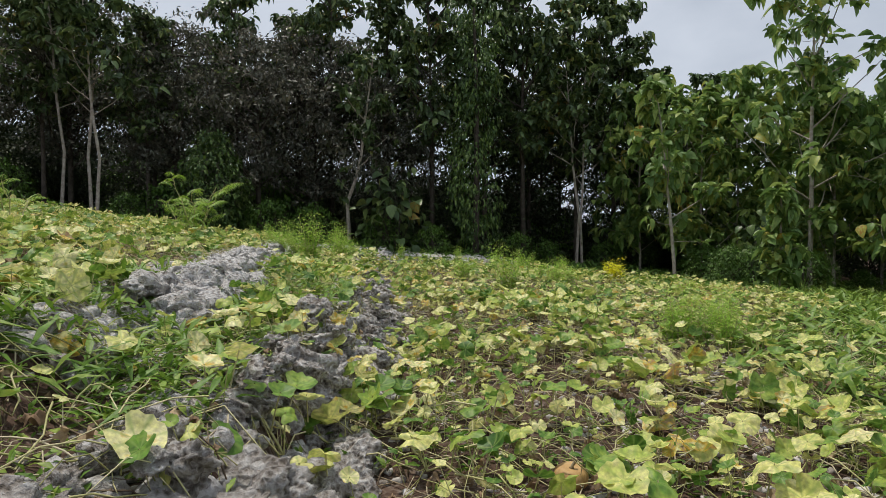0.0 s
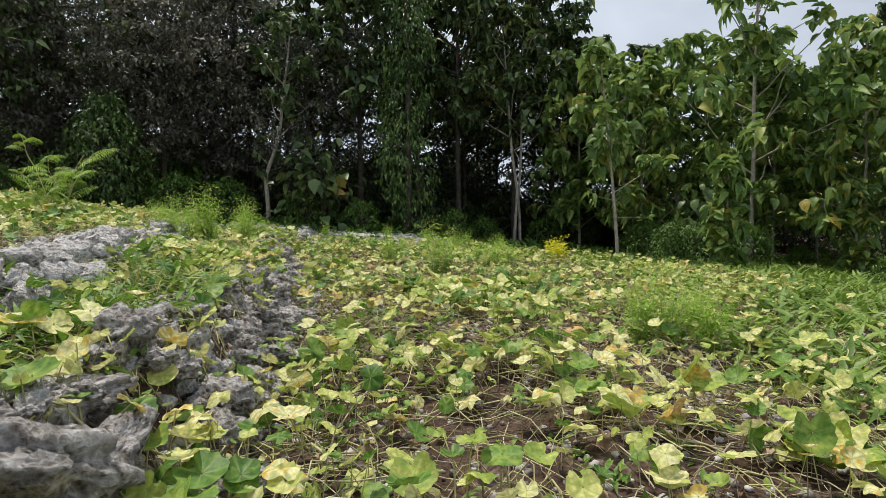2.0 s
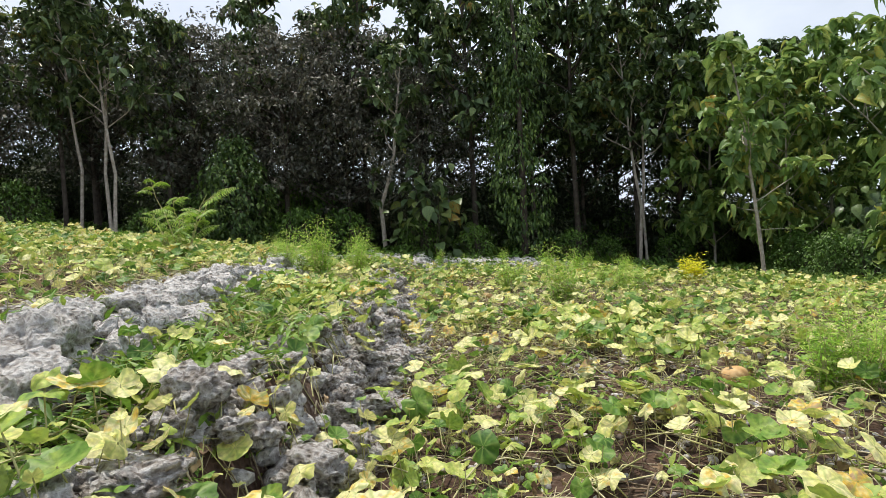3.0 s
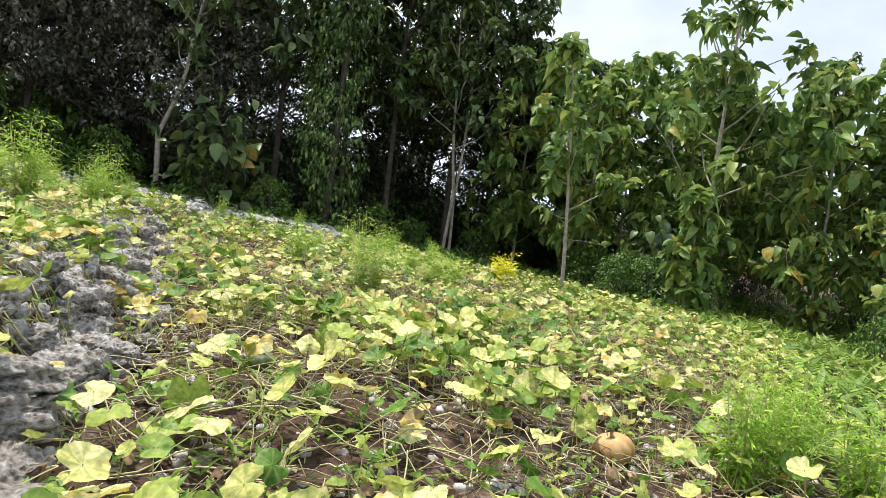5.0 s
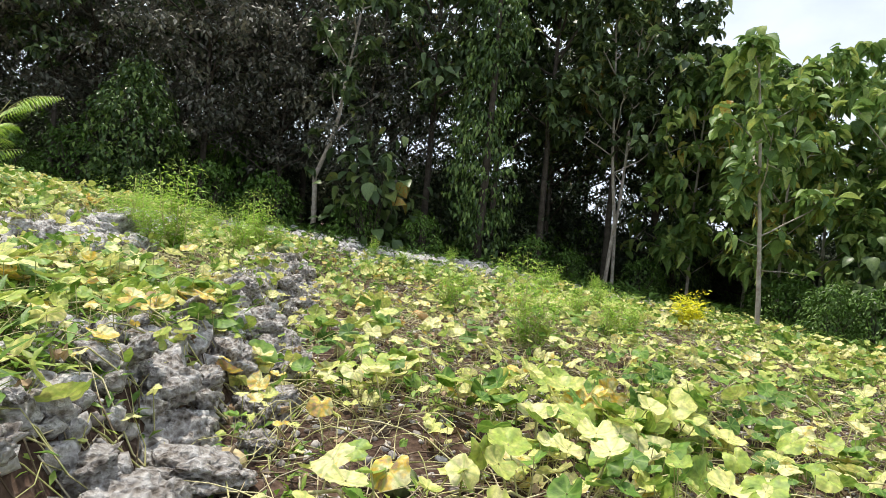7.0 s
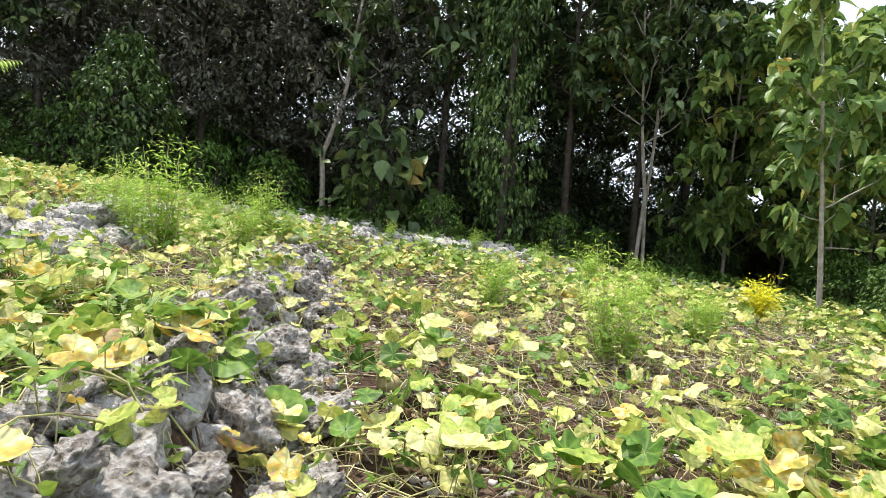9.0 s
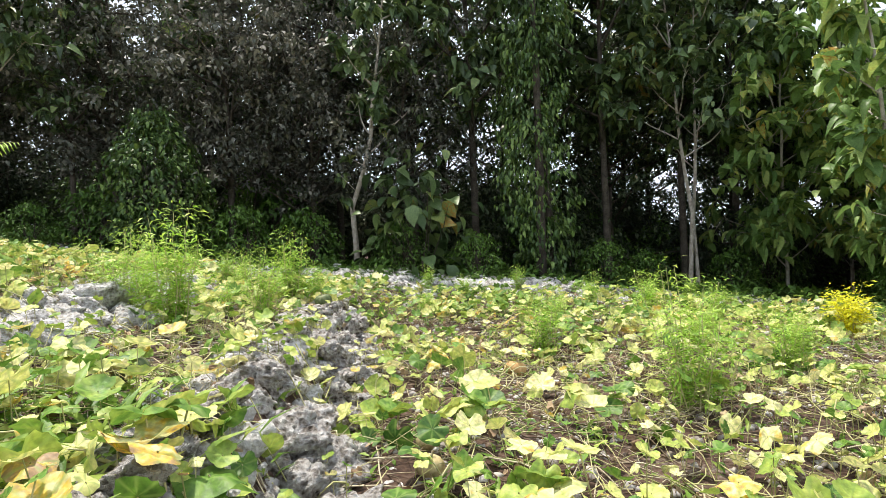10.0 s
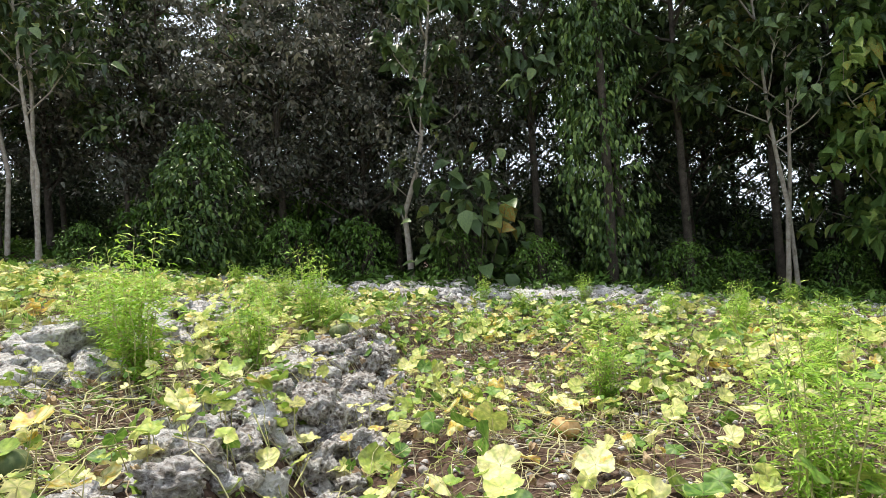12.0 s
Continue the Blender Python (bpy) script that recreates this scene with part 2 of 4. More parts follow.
def turns(yaw, tilt, roll, size):
    """Rows of 3 x 3 matrices: roll about x, tilt of x downwards, then yaw about z, times size."""
    yaw, tilt, roll, size = np.broadcast_arrays(*(np.asarray(v, float) for v in (yaw, tilt, roll, size)))
    cy, sy, ct, st, cr, sr = np.cos(yaw), np.sin(yaw), np.cos(tilt), np.sin(tilt), np.cos(roll), np.sin(roll)
    one, nil = np.ones_like(cy), np.zeros_like(cy)
    rz = np.stack([cy, -sy, nil, sy, cy, nil, nil, nil, one], -1).reshape(-1, 3, 3)
    ry = np.stack([ct, nil, st, nil, one, nil, -st, nil, ct], -1).reshape(-1, 3, 3)
    rx = np.stack([one, nil, nil, nil, cr, -sr, nil, sr, cr], -1).reshape(-1, 3, 3)
    return rz @ ry @ rx * size.reshape(-1, 1, 1)


def scatter(shape, mats, places):
    """Copies of one shape (verts, faces) joined: the verts and faces of all."""
    v, f = shape
    allv = np.einsum("nij,vj->nvi", mats, v) + np.asarray(places)[:, None]
    allf = f[None] + (np.arange(len(mats)) * len(v))[:, None, None]
    return allv.reshape(-1, 3), allf.reshape(-1, f.shape[1])


def join(pieces):
    vs, fs, n = [], [], 0
    for v, f in pieces:
        f = np.asarray(f)
        if f.shape[1] == 3:
            f = np.concatenate([f, f[:, 2:]], 1)
        vs.append(v), fs.append(f + n)
        n += len(v)
    return np.concatenate(vs), np.concatenate(fs)


def quads_or_tris(faces):
    return [tuple(dict.fromkeys(f)) for f in np.asarray(faces).tolist()]


def mesh_of(name, pieces, mat):
    v, f = join(pieces)
    me = bpy.data.meshes.new(name)
    me.from_pydata(v.tolist(), [], quads_or_tris(f))
    me.materials.append(mat)
    me.polygons.foreach_set("use_smooth", np.ones(len(me.polygons), bool))
    me.update()
    return me


def tube(points, radii, sides=6):
    """A tapered tube along points, closed at its tip."""
    p = np.asarray(points, float)
    r = np.broadcast_to(np.asarray(radii, float), len(p))
    d = np.gradient(p, axis=0)
    d /= np.linalg.norm(d, axis=1)[:, None] + 1e-9
    ref = np.array([0.31, 0.2, 0.93]) if abs(d[0][2]) < 0.8 else np.array([1.0, 0.1, 0.0])
    u = np.cross(d, ref)
    u /= np.linalg.norm(u, axis=1)[:, None] + 1e-9
    w = np.cross(d, u)
    a = np.arange(sides) * 2 * np.pi / sides
    ring = p[:, None] + r[:, None, None] * (np.cos(a)[None, :, None] * u[:, None] + np.sin(a)[None, :, None] * w[:, None])
    n = len(p)
    i, j = np.meshgrid(np.arange(n - 1), np.arange(sides), indexing="ij")
    k = (j + 1) % sides
    f = np.stack([i * sides + j, i * sides + k, (i + 1) * sides + k, (i + 1) * sides + j], -1).reshape(-1, 4)
    return ring.reshape(-1, 3), f


def bend(a, b, sag, n=5, wob=0.0):
    """Points from a to b that arch upwards by sag."""
    a, b = np.asarray(a, float), np.asarray(b, float)
    t = np.linspace(0, 1, n)[:, None]
    p = a + (b - a) * t + np.array([0, 0, 1.0]) * (4 * sag * t * (1 - t))
    if wob:
        p[1:-1] += rng.normal(0, wob, (n - 2, 3))
    return p


def lobed_leaf(ring=26, lobes=5, notch=0.55, cup=0.16, wave=0.08):
    """A broad five-lobed blade about the stalk's end, 1 in radius, with wavy rim and a notch behind."""
    a = np.linspace(-np.pi, np.pi, ring, endpoint=False) + np.pi / ring
    r = 0.93 + 0.045 * np.cos(lobes * a) + 0.03 * np.cos(10 * a + 0.6) - notch * np.exp(-((np.abs(a) - np.pi) / 0.24) ** 2)
    tooth = np.where(np.arange(ring) % 2 == 0, 1.0, -1.0)
    r = r * (1 + 0.018 * tooth)
    outer = np.stack([r * np.cos(a), r * np.sin(a), cup * r * r + wave * np.sin(3 * a + 1) + 0.035 * np.cos(7 * a) + 0.02 * tooth], 1)
    inner = outer * (0.55, 0.55, 0)
    inner[:, 2] = 0.10 * cup + 0.4 * wave * np.sin(3 * a + 1) + 0.05 * np.cos(5 * a)
    v = np.concatenate([[[0, 0, -0.06]], inner, outer])
    k = np.arange(ring)
    n = (k + 1) % ring
    f = np.concatenate([np.stack([0 * k, 1 + k, 1 + n, 1 + n], 1), np.stack([1 + k, 1 + ring + k, 1 + ring + n, 1 + n], 1)])
    return v, f


def blade(width=0.6, droop=0.35, fold=0.12, stations=4, belly=0.45):
    """A pointed leaf along +x, 1 long, folded on its midrib and drooping."""
    t = np.linspace(0, 1, stations + 1)
    w = width / 2 * np.sin(np.pi * t ** (math.log(0.5) / math.log(belly))) ** 0.8
    w[0], w[-1] = 0.02, 0.01
    z = -droop * t * t
    v = np.concatenate([np.stack([t, s * w, z + fold * np.abs(s) * w / (width / 2)], 1) for s in (-1, 0, 1)])
    k, n = np.arange(stations), stations + 1
    f = np.concatenate([np.stack([k, k + 1, k + 1 + n, k + n], 1), np.stack([k + n, k + 1 + n, k + 1 + 2 * n, k + 2 * n], 1)])
    return v, f


PUMPKIN_LEAVES = [lobed_leaf(), lobed_leaf(26, 5, 0.65, -0.10, 0.11), lobed_leaf(26, 5, 0.5, 0.26, 0.09), lobed_leaf(26, 5, 0.6, -0.24, 0.16)]
BIG_BLADE, SMALL_BLADE, THIN_BLADE = blade(0.74, 0.45, 0.12, 4, 0.42), blade(0.42, 0.3, 0.08, 2), blade(0.22, 0.4, 0.04, 2)
LIMP_BLADE, CURLED_BLADE = blade(0.52, 0.9, 0.22, 4, 0.45), blade(0.66, 0.15, 0.30, 4, 0.5)
FOREST_BLADE = (np.array([[0, 0, 0], [0.45, -0.24, 0.06], [1, 0, -0.22], [0.45, 0.24, 0.06]]), np.array([[0, 1, 2, 3]]))
FEATHER_BLADE = blade(0.12, 0.3, 0.03, 2)
HANGING_BLADE = blade(0.48, 0.5, 0.10, 3)


# ---------------------------------------------------------------- the lie of the land
def smooth(a):
    a = np.clip(a, 0, 1)
    return a * a * (3 - 2 * a)


def bank(y):
    """x of the low stone bank beside the walk."""
    y = np.minimum(y, 17.0)
    return -0.95 - 0.01 * np.maximum(0, y - 5) - 0.13 * np.maximum(0, y - 9.5)


def upper_bank(y):
    """x of the second stone bank, up the slope."""
    return -3.0 - 0.16 * (np.clip(y, -10, 40) - 8)


def height(x, y):
    x, y = np.asarray(x, float), np.asarray(y, float)
    z = 0.05 + 0.022 * (np.clip(y, -6, 16) - 4) - 0.075 * np.clip(x - 1.5, 0, 14.5)
    ends = 1 - 0.6 * smooth((y - 16.5) / 4)
    z = z + 0.5 * ends * smooth((bank(y) - x) / 0.4 + 0.3) + 0.06 * np.clip(bank(y) - x, 0, 20)
    z = z + 0.27 * ends * smooth((upper_bank(y) - x) / 0.5 + 0.3) + 0.085 * np.clip(upper_bank(y) - x, 0, 20)
    z = z + 0.045 * np.clip(y - 16, 0, 10) * smooth((6 - x) / 8)
    z = z + 0.025 * np.sin(2.1 * x + 0.7 * y) + 0.02 * np.sin(3.3 * y - 1.1 * x) + 0.012 * np.sin(7.7 * x + 2) * np.sin(6.9 * y)
    return z


def ground_at(x, y):
    return float(height(x, y))


def build_ground():
    xs = np.concatenate([[-600, -300, -150, -80, -50], np.arange(-36, -12, 1.0), np.arange(-12, 12, 0.16), np.arange(12, 36, 1.0), [36, 50, 80, 150, 300, 600]])
    ys = np.concatenate([[-600, -300, -150, -80, -40], np.arange(-20, -3, 1.0), np.arange(-3, 26, 0.16), np.arange(26, 60, 1.0), [60, 80, 150, 300, 600]])
    gx, gy = np.meshgrid(xs, ys)
    gz = height(gx, gy)
    near = (np.abs(gx) < 12) & (gy > -3) & (gy < 26)
    gz = gz + np.where(near, rng.normal(0, 0.012, gx.shape), 0)
    v = np.stack([gx, gy, gz], -1).reshape(-1, 3)
    w = len(xs)
    i, j = np.meshgrid(np.arange(len(ys) - 1), np.arange(w - 1), indexing="ij")
    k = (i * w + j).ravel()
    ob = new("ground", make_mesh("ground", v, np.stack([k, k + 1, k + w + 1, k + w], 1), M_SOIL))
    tagged(ob, "dark brown stony soil with litter on a terraced slope", "ground", kind="structure")


build_ground()


# ---------------------------------------------------------------- stones
def rock_shape(seed, level=3, rough=0.55):
    bm = bmesh.new()
    bmesh.ops.create_icosphere(bm, subdivisions=level, radius=0.5)
    r = random.Random(seed)
    off = Vector((r.uniform(0, 90), r.uniform(0, 90), r.uniform(0, 90)))
    for v in bm.verts:
        d = v.co.normalized()
        k = 1 + rough * noise.noise(d * 1.3 + off) + 0.5 * abs(noise.noise(d * 2.4 + off)) - 0.45 * abs(noise.noise(d * 4.7 + off)) - 0.24 * abs(noise.noise(d * 8 + off)) - 0.13 * abs(noise.noise(d * 15 + off)) + 0.16
        v.co = d * 0.5 * k
        v.co.z *= 0.72
    me = bpy.data.meshes.new("stone")
    bm.to_mesh(me)
    bm.free()
    me.materials.append(M_ROCK)
    me.polygons.foreach_set("use_smooth", np.ones(len(me.polygons), bool))
    return me


ROCKS = [rock_shape(i, 4) for i in range(9)]
BANK_ROCKS = [rock_shape(20 + i, 3) for i in range(8)]
SMALL_ROCKS = [rock_shape(40 + i, 2) for i in range(6)]
ROUGH_STONES = []
for rock in SMALL_ROCKS:
    ROUGH_STONES.append((np.array([v.co[:] for v in rock.vertices]), np.array([p.vertices[:] for p in rock.polygons])))


def stone_bank(name, label, line, y0, y1, count, width, size, levels, pile):
    """A dry bank of heaped stones along x = line(y)."""
    top = tagged(new(name), label, "stone bank")
    for _ in range(count):
        y = rng.uniform(y0, y1)
        across = rng.uniform(-0.18, width)
        x = float(line(y)) + 0.16 - across
        s = size * (0.45 + 1.0 * rng.uniform(0, 1) ** 1.8) * (1.15 if across < 0.3 else 0.85)
        z = ground_at(x, y) + s * rng.uniform(0.0, 0.24) + pile * (1 - 0.75 * float(smooth((y - 9.8) / 1.5))) * rng.uniform(0, 1) * max(0.0, math.sin(math.pi * (across + 0.18) / (width + 0.18)))
        ob = part("stone", levels[rng.integers(len(levels))], top)
        ob.matrix_basis = pose(x, y, z, rng.uniform(-35, 35), rng.uniform(-35, 35), rng.uniform(0, 360)) @ Matrix.Diagonal((s * rng.uniform(0.8, 1.3), s * rng.uniform(0.7, 1.2), s * rng.uniform(0.6, 1.1), 1))
    return top


def loose_stones(name, label, xy, size, mat=M_ROCK, lift=0.05):
    """Uncounted small stones lying about."""
    pieces = []
    xy = np.asarray(xy)
    pick = rng.integers(len(ROUGH_STONES), size=len(xy))
    for k, shape in enumerate(ROUGH_STONES):
        p = xy[pick == k]
        if not len(p):
            continue
        s = size * rng.uniform(0.4, 1.3, len(p))
        places = np.column_stack([p, height(p[:, 0], p[:, 1]) + lift * s])
        pieces.append(scatter(shape, turns(rng.uniform(0, 6.3, len(p)), rng.uniform(-0.5, 0.5, len(p)), rng.uniform(-0.5, 0.5, len(p)), s), places))
    return tagged(new(name, mesh_of(name, pieces, mat)), label, "stones", kind="stuff")


# ---------------------------------------------------------------- pumpkin vines
BARE = [(-0.9, 8.3, 0.5), (-1.5, 11.6, 0.6), (-1.25, 12.6, 0.4), (-1.2, 3.0, 0.9), (-1.7, 2.3, 0.7), (-2.0, 15.4, 0.5), (-3.1, 7.0, 0.8), (-3.4, 9.0, 0.6), (-4.4, 15.0, 0.7), (2.2, 7.45, 0.6), (0.18, 8.7, 0.35), (-0.6, 11.4, 0.5), (0.1, 13.6, 0.5), (-0.7, 8.7, 0.3), (0.6, 2.9, 0.25), (0.3, 7.3, 0.5), (4.2, 14.9, 1.0), (-0.2, 16.5, 0.5)]


def field_edge(y):
    """x where the vines give way to grass, down the slope."""
    return np.minimum(9.5, 3.7 + 0.93 * np.maximum(0, y - 7.7))


def open_patch(x, y):
    """How much of the ground leaves cover, 0 to 1."""
    c = 0.68 + 0.40 * np.sin(0.9 * x + 1.3 * np.sin(0.6 * y)) * np.cos(0.75 * y - 0.5 * x) + 0.2 * np.sin(2.3 * x + 1.9 * y)
    for bx, by, br in BARE:
        c = c * (1 - 0.88 * np.exp(-((x - bx) ** 2 + (y - by) ** 2) / br ** 2))
    c = c - 0.5 * smooth((y - 17) / 4) - 0.8 * smooth((x - 8) / 2)
    c = c + 0.25 * smooth((x + 3.3) / -1.0)
    c = c - 0.3 * smooth((bank(y) - 0.2 - x) / 0.3) * smooth((x + 3.2) / 0.5) * smooth((11 - y) / 2)
    c = c * (1 - 0.85 * np.exp(-((x - upper_bank(y) + 0.1) / 0.42) ** 2) * smooth((12.6 - y) / 1.5))
    c = c - 0.9 * smooth((x - field_edge(y)) / 0.8)
    return np.clip(c, 0.04, 1)


def leaf_spots(n, x0, x1, y0, y1):
    p = np.column_stack([rng.uniform(x0, x1, n * 3), rng.uniform(y0, y1, n * 3)])
    keep = rng.uniform(0, 1, len(p)) < open_patch(p[:, 0], p[:, 1])
    return p[keep][:n]


def pumpkin_leaf_field():
    spots = leaf_spots(19000, -12, 9.5, 1.2, 22)
    n = len(spots)
    lift = rng.uniform(0.06, 0.26, n) + 0.10 * (rng.uniform(0, 1, n) > 0.8)
    places = np.column_stack([spots, height(spots[:, 0], spots[:, 1]) + lift])
    size = (0.032 + 0.078 * rng.uniform(0, 1, n) ** 1.7) * (1.0 + 0.28 * np.sin(1.3 * spots[:, 0] + 2) * np.sin(1.1 * spots[:, 1]))
    yaw, tilt, roll = rng.uniform(0, 6.3, n), rng.normal(0.15, 0.45, n), rng.normal(0, 0.42, n)
    pick = rng.integers(len(PUMPKIN_LEAVES), size=n)
    v_all, uv_all, f_all, count = [], [], [], 0
    for k, shape in enumerate(PUMPKIN_LEAVES):
        m = pick == k
        v, f = scatter(shape, turns(yaw[m], tilt[m], roll[m], size[m]), places[m])
        v_all.append(v), f_all.append(f + count), uv_all.append(np.tile(shape[0][:, :2], (m.sum(), 1)))
        count += len(v)
    v, uv, f = np.concatenate(v_all), np.concatenate(uv_all), np.concatenate(f_all)
    me = bpy.data.meshes.new("pumpkin_leaves")
    faces = quads_or_tris(f)
    me.from_pydata(v.tolist(), [], faces)
    me.materials.append(M_PUMPKIN_LEAF)
    me.polygons.foreach_set("use_smooth", np.ones(len(faces), bool))
    layer = me.uv_layers.new(name="local")
    loops = np.empty(len(me.loops), int)
    me.loops.foreach_get("vertex_index", loops)
    layer.data.foreach_set("uv", uv[loops].ravel())
    me.update()
    tagged(new("pumpkin_leaves", me), "yellowing pumpkin leaves sprawling over the stony ground", "pumpkin vines", kind="stuff")
    # a stalk under each leaf
    pieces = []
    lean = rng.normal(0, 0.05, (n, 2))
    foot = np.column_stack([spots + lean, height(spots[:, 0] + lean[:, 0], spots[:, 1] + lean[:, 1]) - 0.01])
    a = np.arange(3) * 2.1
    ring = np.stack([np.cos(a), np.sin(a), 0 * a], 1) * 0.0035
    v = np.concatenate([foot[:, None] + ring, places[:, None] + ring * 0.8], 1).reshape(-1, 3)
    base = (np.arange(n) * 6)[:, None]
    f = np.concatenate([base + np.array([[k, (k + 1) % 3, 3 + (k + 1) % 3, 3 + k]]) for k in range(3)])
    tagged(new("leaf_stalks", make_mesh("leaf_stalks", v, f, M_STEM)), "thin pale green stalks of the pumpkin leaves", "leaf stalks", kind="stuff")


def single_leaf_mesh(k):
    v, f = PUMPKIN_LEAVES[k]
    me = bpy.data.meshes.new("leaf")
    me.from_pydata(v.tolist(), [], quads_or_tris(f))
    me.materials.append(M_PUMPKIN_LEAF_SINGLE)
    me.polygons.foreach_set("use_smooth", np.ones(len(me.polygons), bool))
    layer = me.uv_layers.new(name="local")
    for loop in me.loops:
        layer.data[loop.index].uv = v[loop.vertex_index][:2]
    return me


LEAF_MESHES = [single_leaf_mesh(k) for k in range(len(PUMPKIN_LEAVES))]


def pumpkin_vine(x, y, heading, leaves, length, big=1.0):
    """One runner that crawls over the ground with upright leaves along it."""
    top = tagged(new("pumpkin_vine"), "crawling pumpkin vine with green and yellowing lobed leaves", "pumpkin vine", "pumpkin vines in the field")
    n = 9
    px, py, a = [x], [y], heading
    for _ in range(n - 1):
        a += rng.normal(0, 0.35)
        px.append(px[-1] + length / n * math.cos(a)), py.append(py[-1] + length / n * math.sin(a))
    px, py = np.array(px), np.array(py)
    pz = height(px, py) + 0.06 + 0.06 * np.abs(np.sin(np.arange(n) * 1.7 + x))
    pts = np.column_stack([px, py, pz])
    stalks = [tube(pts, np.linspace(0.010, 0.005, n), 5)]
    spots = []
    for k in range(leaves):
        t = (k + rng.uniform(0, 0.8)) / leaves * (n - 1)
        i = min(int(t), n - 2)
        b = pts[i] + (pts[i + 1] - pts[i]) * (t - i)
        tip = b + np.array([rng.normal(0, 0.07), rng.normal(0, 0.07), rng.uniform(0.10, 0.26)])
        if math.hypot(tip[0] - 2.2, tip[1] - 7.5) < 0.6:
            continue
        stalks.append(tube(bend(b, tip, 0.015, 4), np.linspace(0.005, 0.004, 4), 4))
        spots.append(tip)
    part("runner", mesh_of("runner", stalks, M_STEM), top, "pale hairy runner with leaf stalks")
    for tip in spots:
        ob = part("leaf", LEAF_MESHES[rng.integers(len(LEAF_MESHES))], top)
        s = big * rng.uniform(0.075, 0.135)
        ob.matrix_basis = pose(*tip, math.degrees(rng.normal(0.0, 0.3)), math.degrees(rng.normal(0.15, 0.3)), rng.uniform(0, 360)) @ Matrix.Diagonal((s, s, s, 1))


def pumpkin(x, y, s, mat, label, lean=12, sink=0.06, lift=0.0):
    """A flattened ribbed fruit with its dry stalk."""
    top = tagged(new("pumpkin"), label, "pumpkin", "pumpkins lying in the field")
    nu, nv = 60, 16
    u, t = np.arange(nu) * 2 * np.pi / nu, np.linspace(0.03, 1, nv) * np.pi * 0.985
    uu, tt = np.meshgrid(u, t)
    rib = 1 - 0.10 * np.abs(np.cos(uu * 5)) ** 6 * np.sin(tt)
    r = np.sin(tt) ** 0.85 * rib
    z = 0.72 * np.cos(tt) - 0.16 * np.exp(-(np.sin(tt) / 0.35) ** 2) * np.sign(np.cos(tt))
    v = np.stack([r * np.cos(uu), r * np.sin(uu), z], -1).reshape(-1, 3) * s
    i, j = np.meshgrid(np.arange(nv - 1), np.arange(nu), indexing="ij")
    f = np.stack([i * nu + j, (i + 1) * nu + j, (i + 1) * nu + (j + 1) % nu, i * nu + (j + 1) % nu], -1).reshape(-1, 4)
    part("skin", make_mesh("skin", v, f, mat), top)
    part("stalk", mesh_of("stalk", [tube([(0, 0, 0.5 * s), (0.03 * s, 0, 0.75 * s), (0.16 * s, 0.05 * s, 0.95 * s)], [0.13 * s, 0.085 * s, 0.10 * s], 7)], M_STRAW), top, "dry ribbed stalk")
    top.matrix_basis = pose(x, y, ground_at(x, y) + s * 0.66 - sink * s + lift, lean, lean * 0.5, rng.uniform(0, 360))


# ---------------------------------------------------------------- weeds, straw and shrubs
def undergrowth(name, label, n, x0, x1, y0, y1, length, mat, shape, up, cover=None, clump=5):
    """Small leaves in tufts over a stretch of ground."""
    p = np.column_stack([rng.uniform(x0, x1, n), rng.uniform(y0, y1, n)])
    if cover is not None:
        p = p[rng.uniform(0, 1, n) < cover(p[:, 0], p[:, 1])]
    q = np.repeat(p, clump, 0)
    m = len(q)
    stretch = rng.uniform(0.5, 1.4, m) * length
    rise = np.repeat(rng.uniform(0.0, up, len(p)), clump) * rng.uniform(0.2, 1, m)
    q = q + rng.normal(0, length * 0.45, (m, 2))
    places = np.column_stack([q, height(q[:, 0], q[:, 1]) + rise])
    v, f = scatter(shape, turns(rng.uniform(0, 6.3, m), rng.uniform(-1.1, 0.1, m), rng.normal(0, 0.3, m), stretch), places)
    return tagged(new(name, make_mesh(name, v, f, mat)), label, "undergrowth", kind="stuff")


def straw_litter(n, x0, x1, y0, y1):
    pieces = []
    for _ in range(n):
        x, y, a, l = rng.uniform(x0, x1), rng.uniform(y0, y1), rng.uniform(0, 6.3), rng.uniform(0.15, 0.9)
        t = np.linspace(-0.5, 0.5, 6) * l
        wob = np.cumsum(rng.normal(0, 0.02, 6))
        px, py = x + t * math.cos(a) - wob * math.sin(a), y + t * math.sin(a) + wob * math.cos(a)
        pz = height(px, py) + 0.015 + rng.uniform(0, 0.10) * np.abs(np.sin(np.arange(6) * rng.uniform(0.6, 1.4)))
        pieces.append(tube(np.column_stack([px, py, pz]), rng.uniform(0.0018, 0.0052), 4))
    tagged(new("dry_stems", mesh_of("dry_stems", pieces, M_STRAW)), "dry straw-coloured vine stems lying on the soil", "dry stems", kind="stuff")


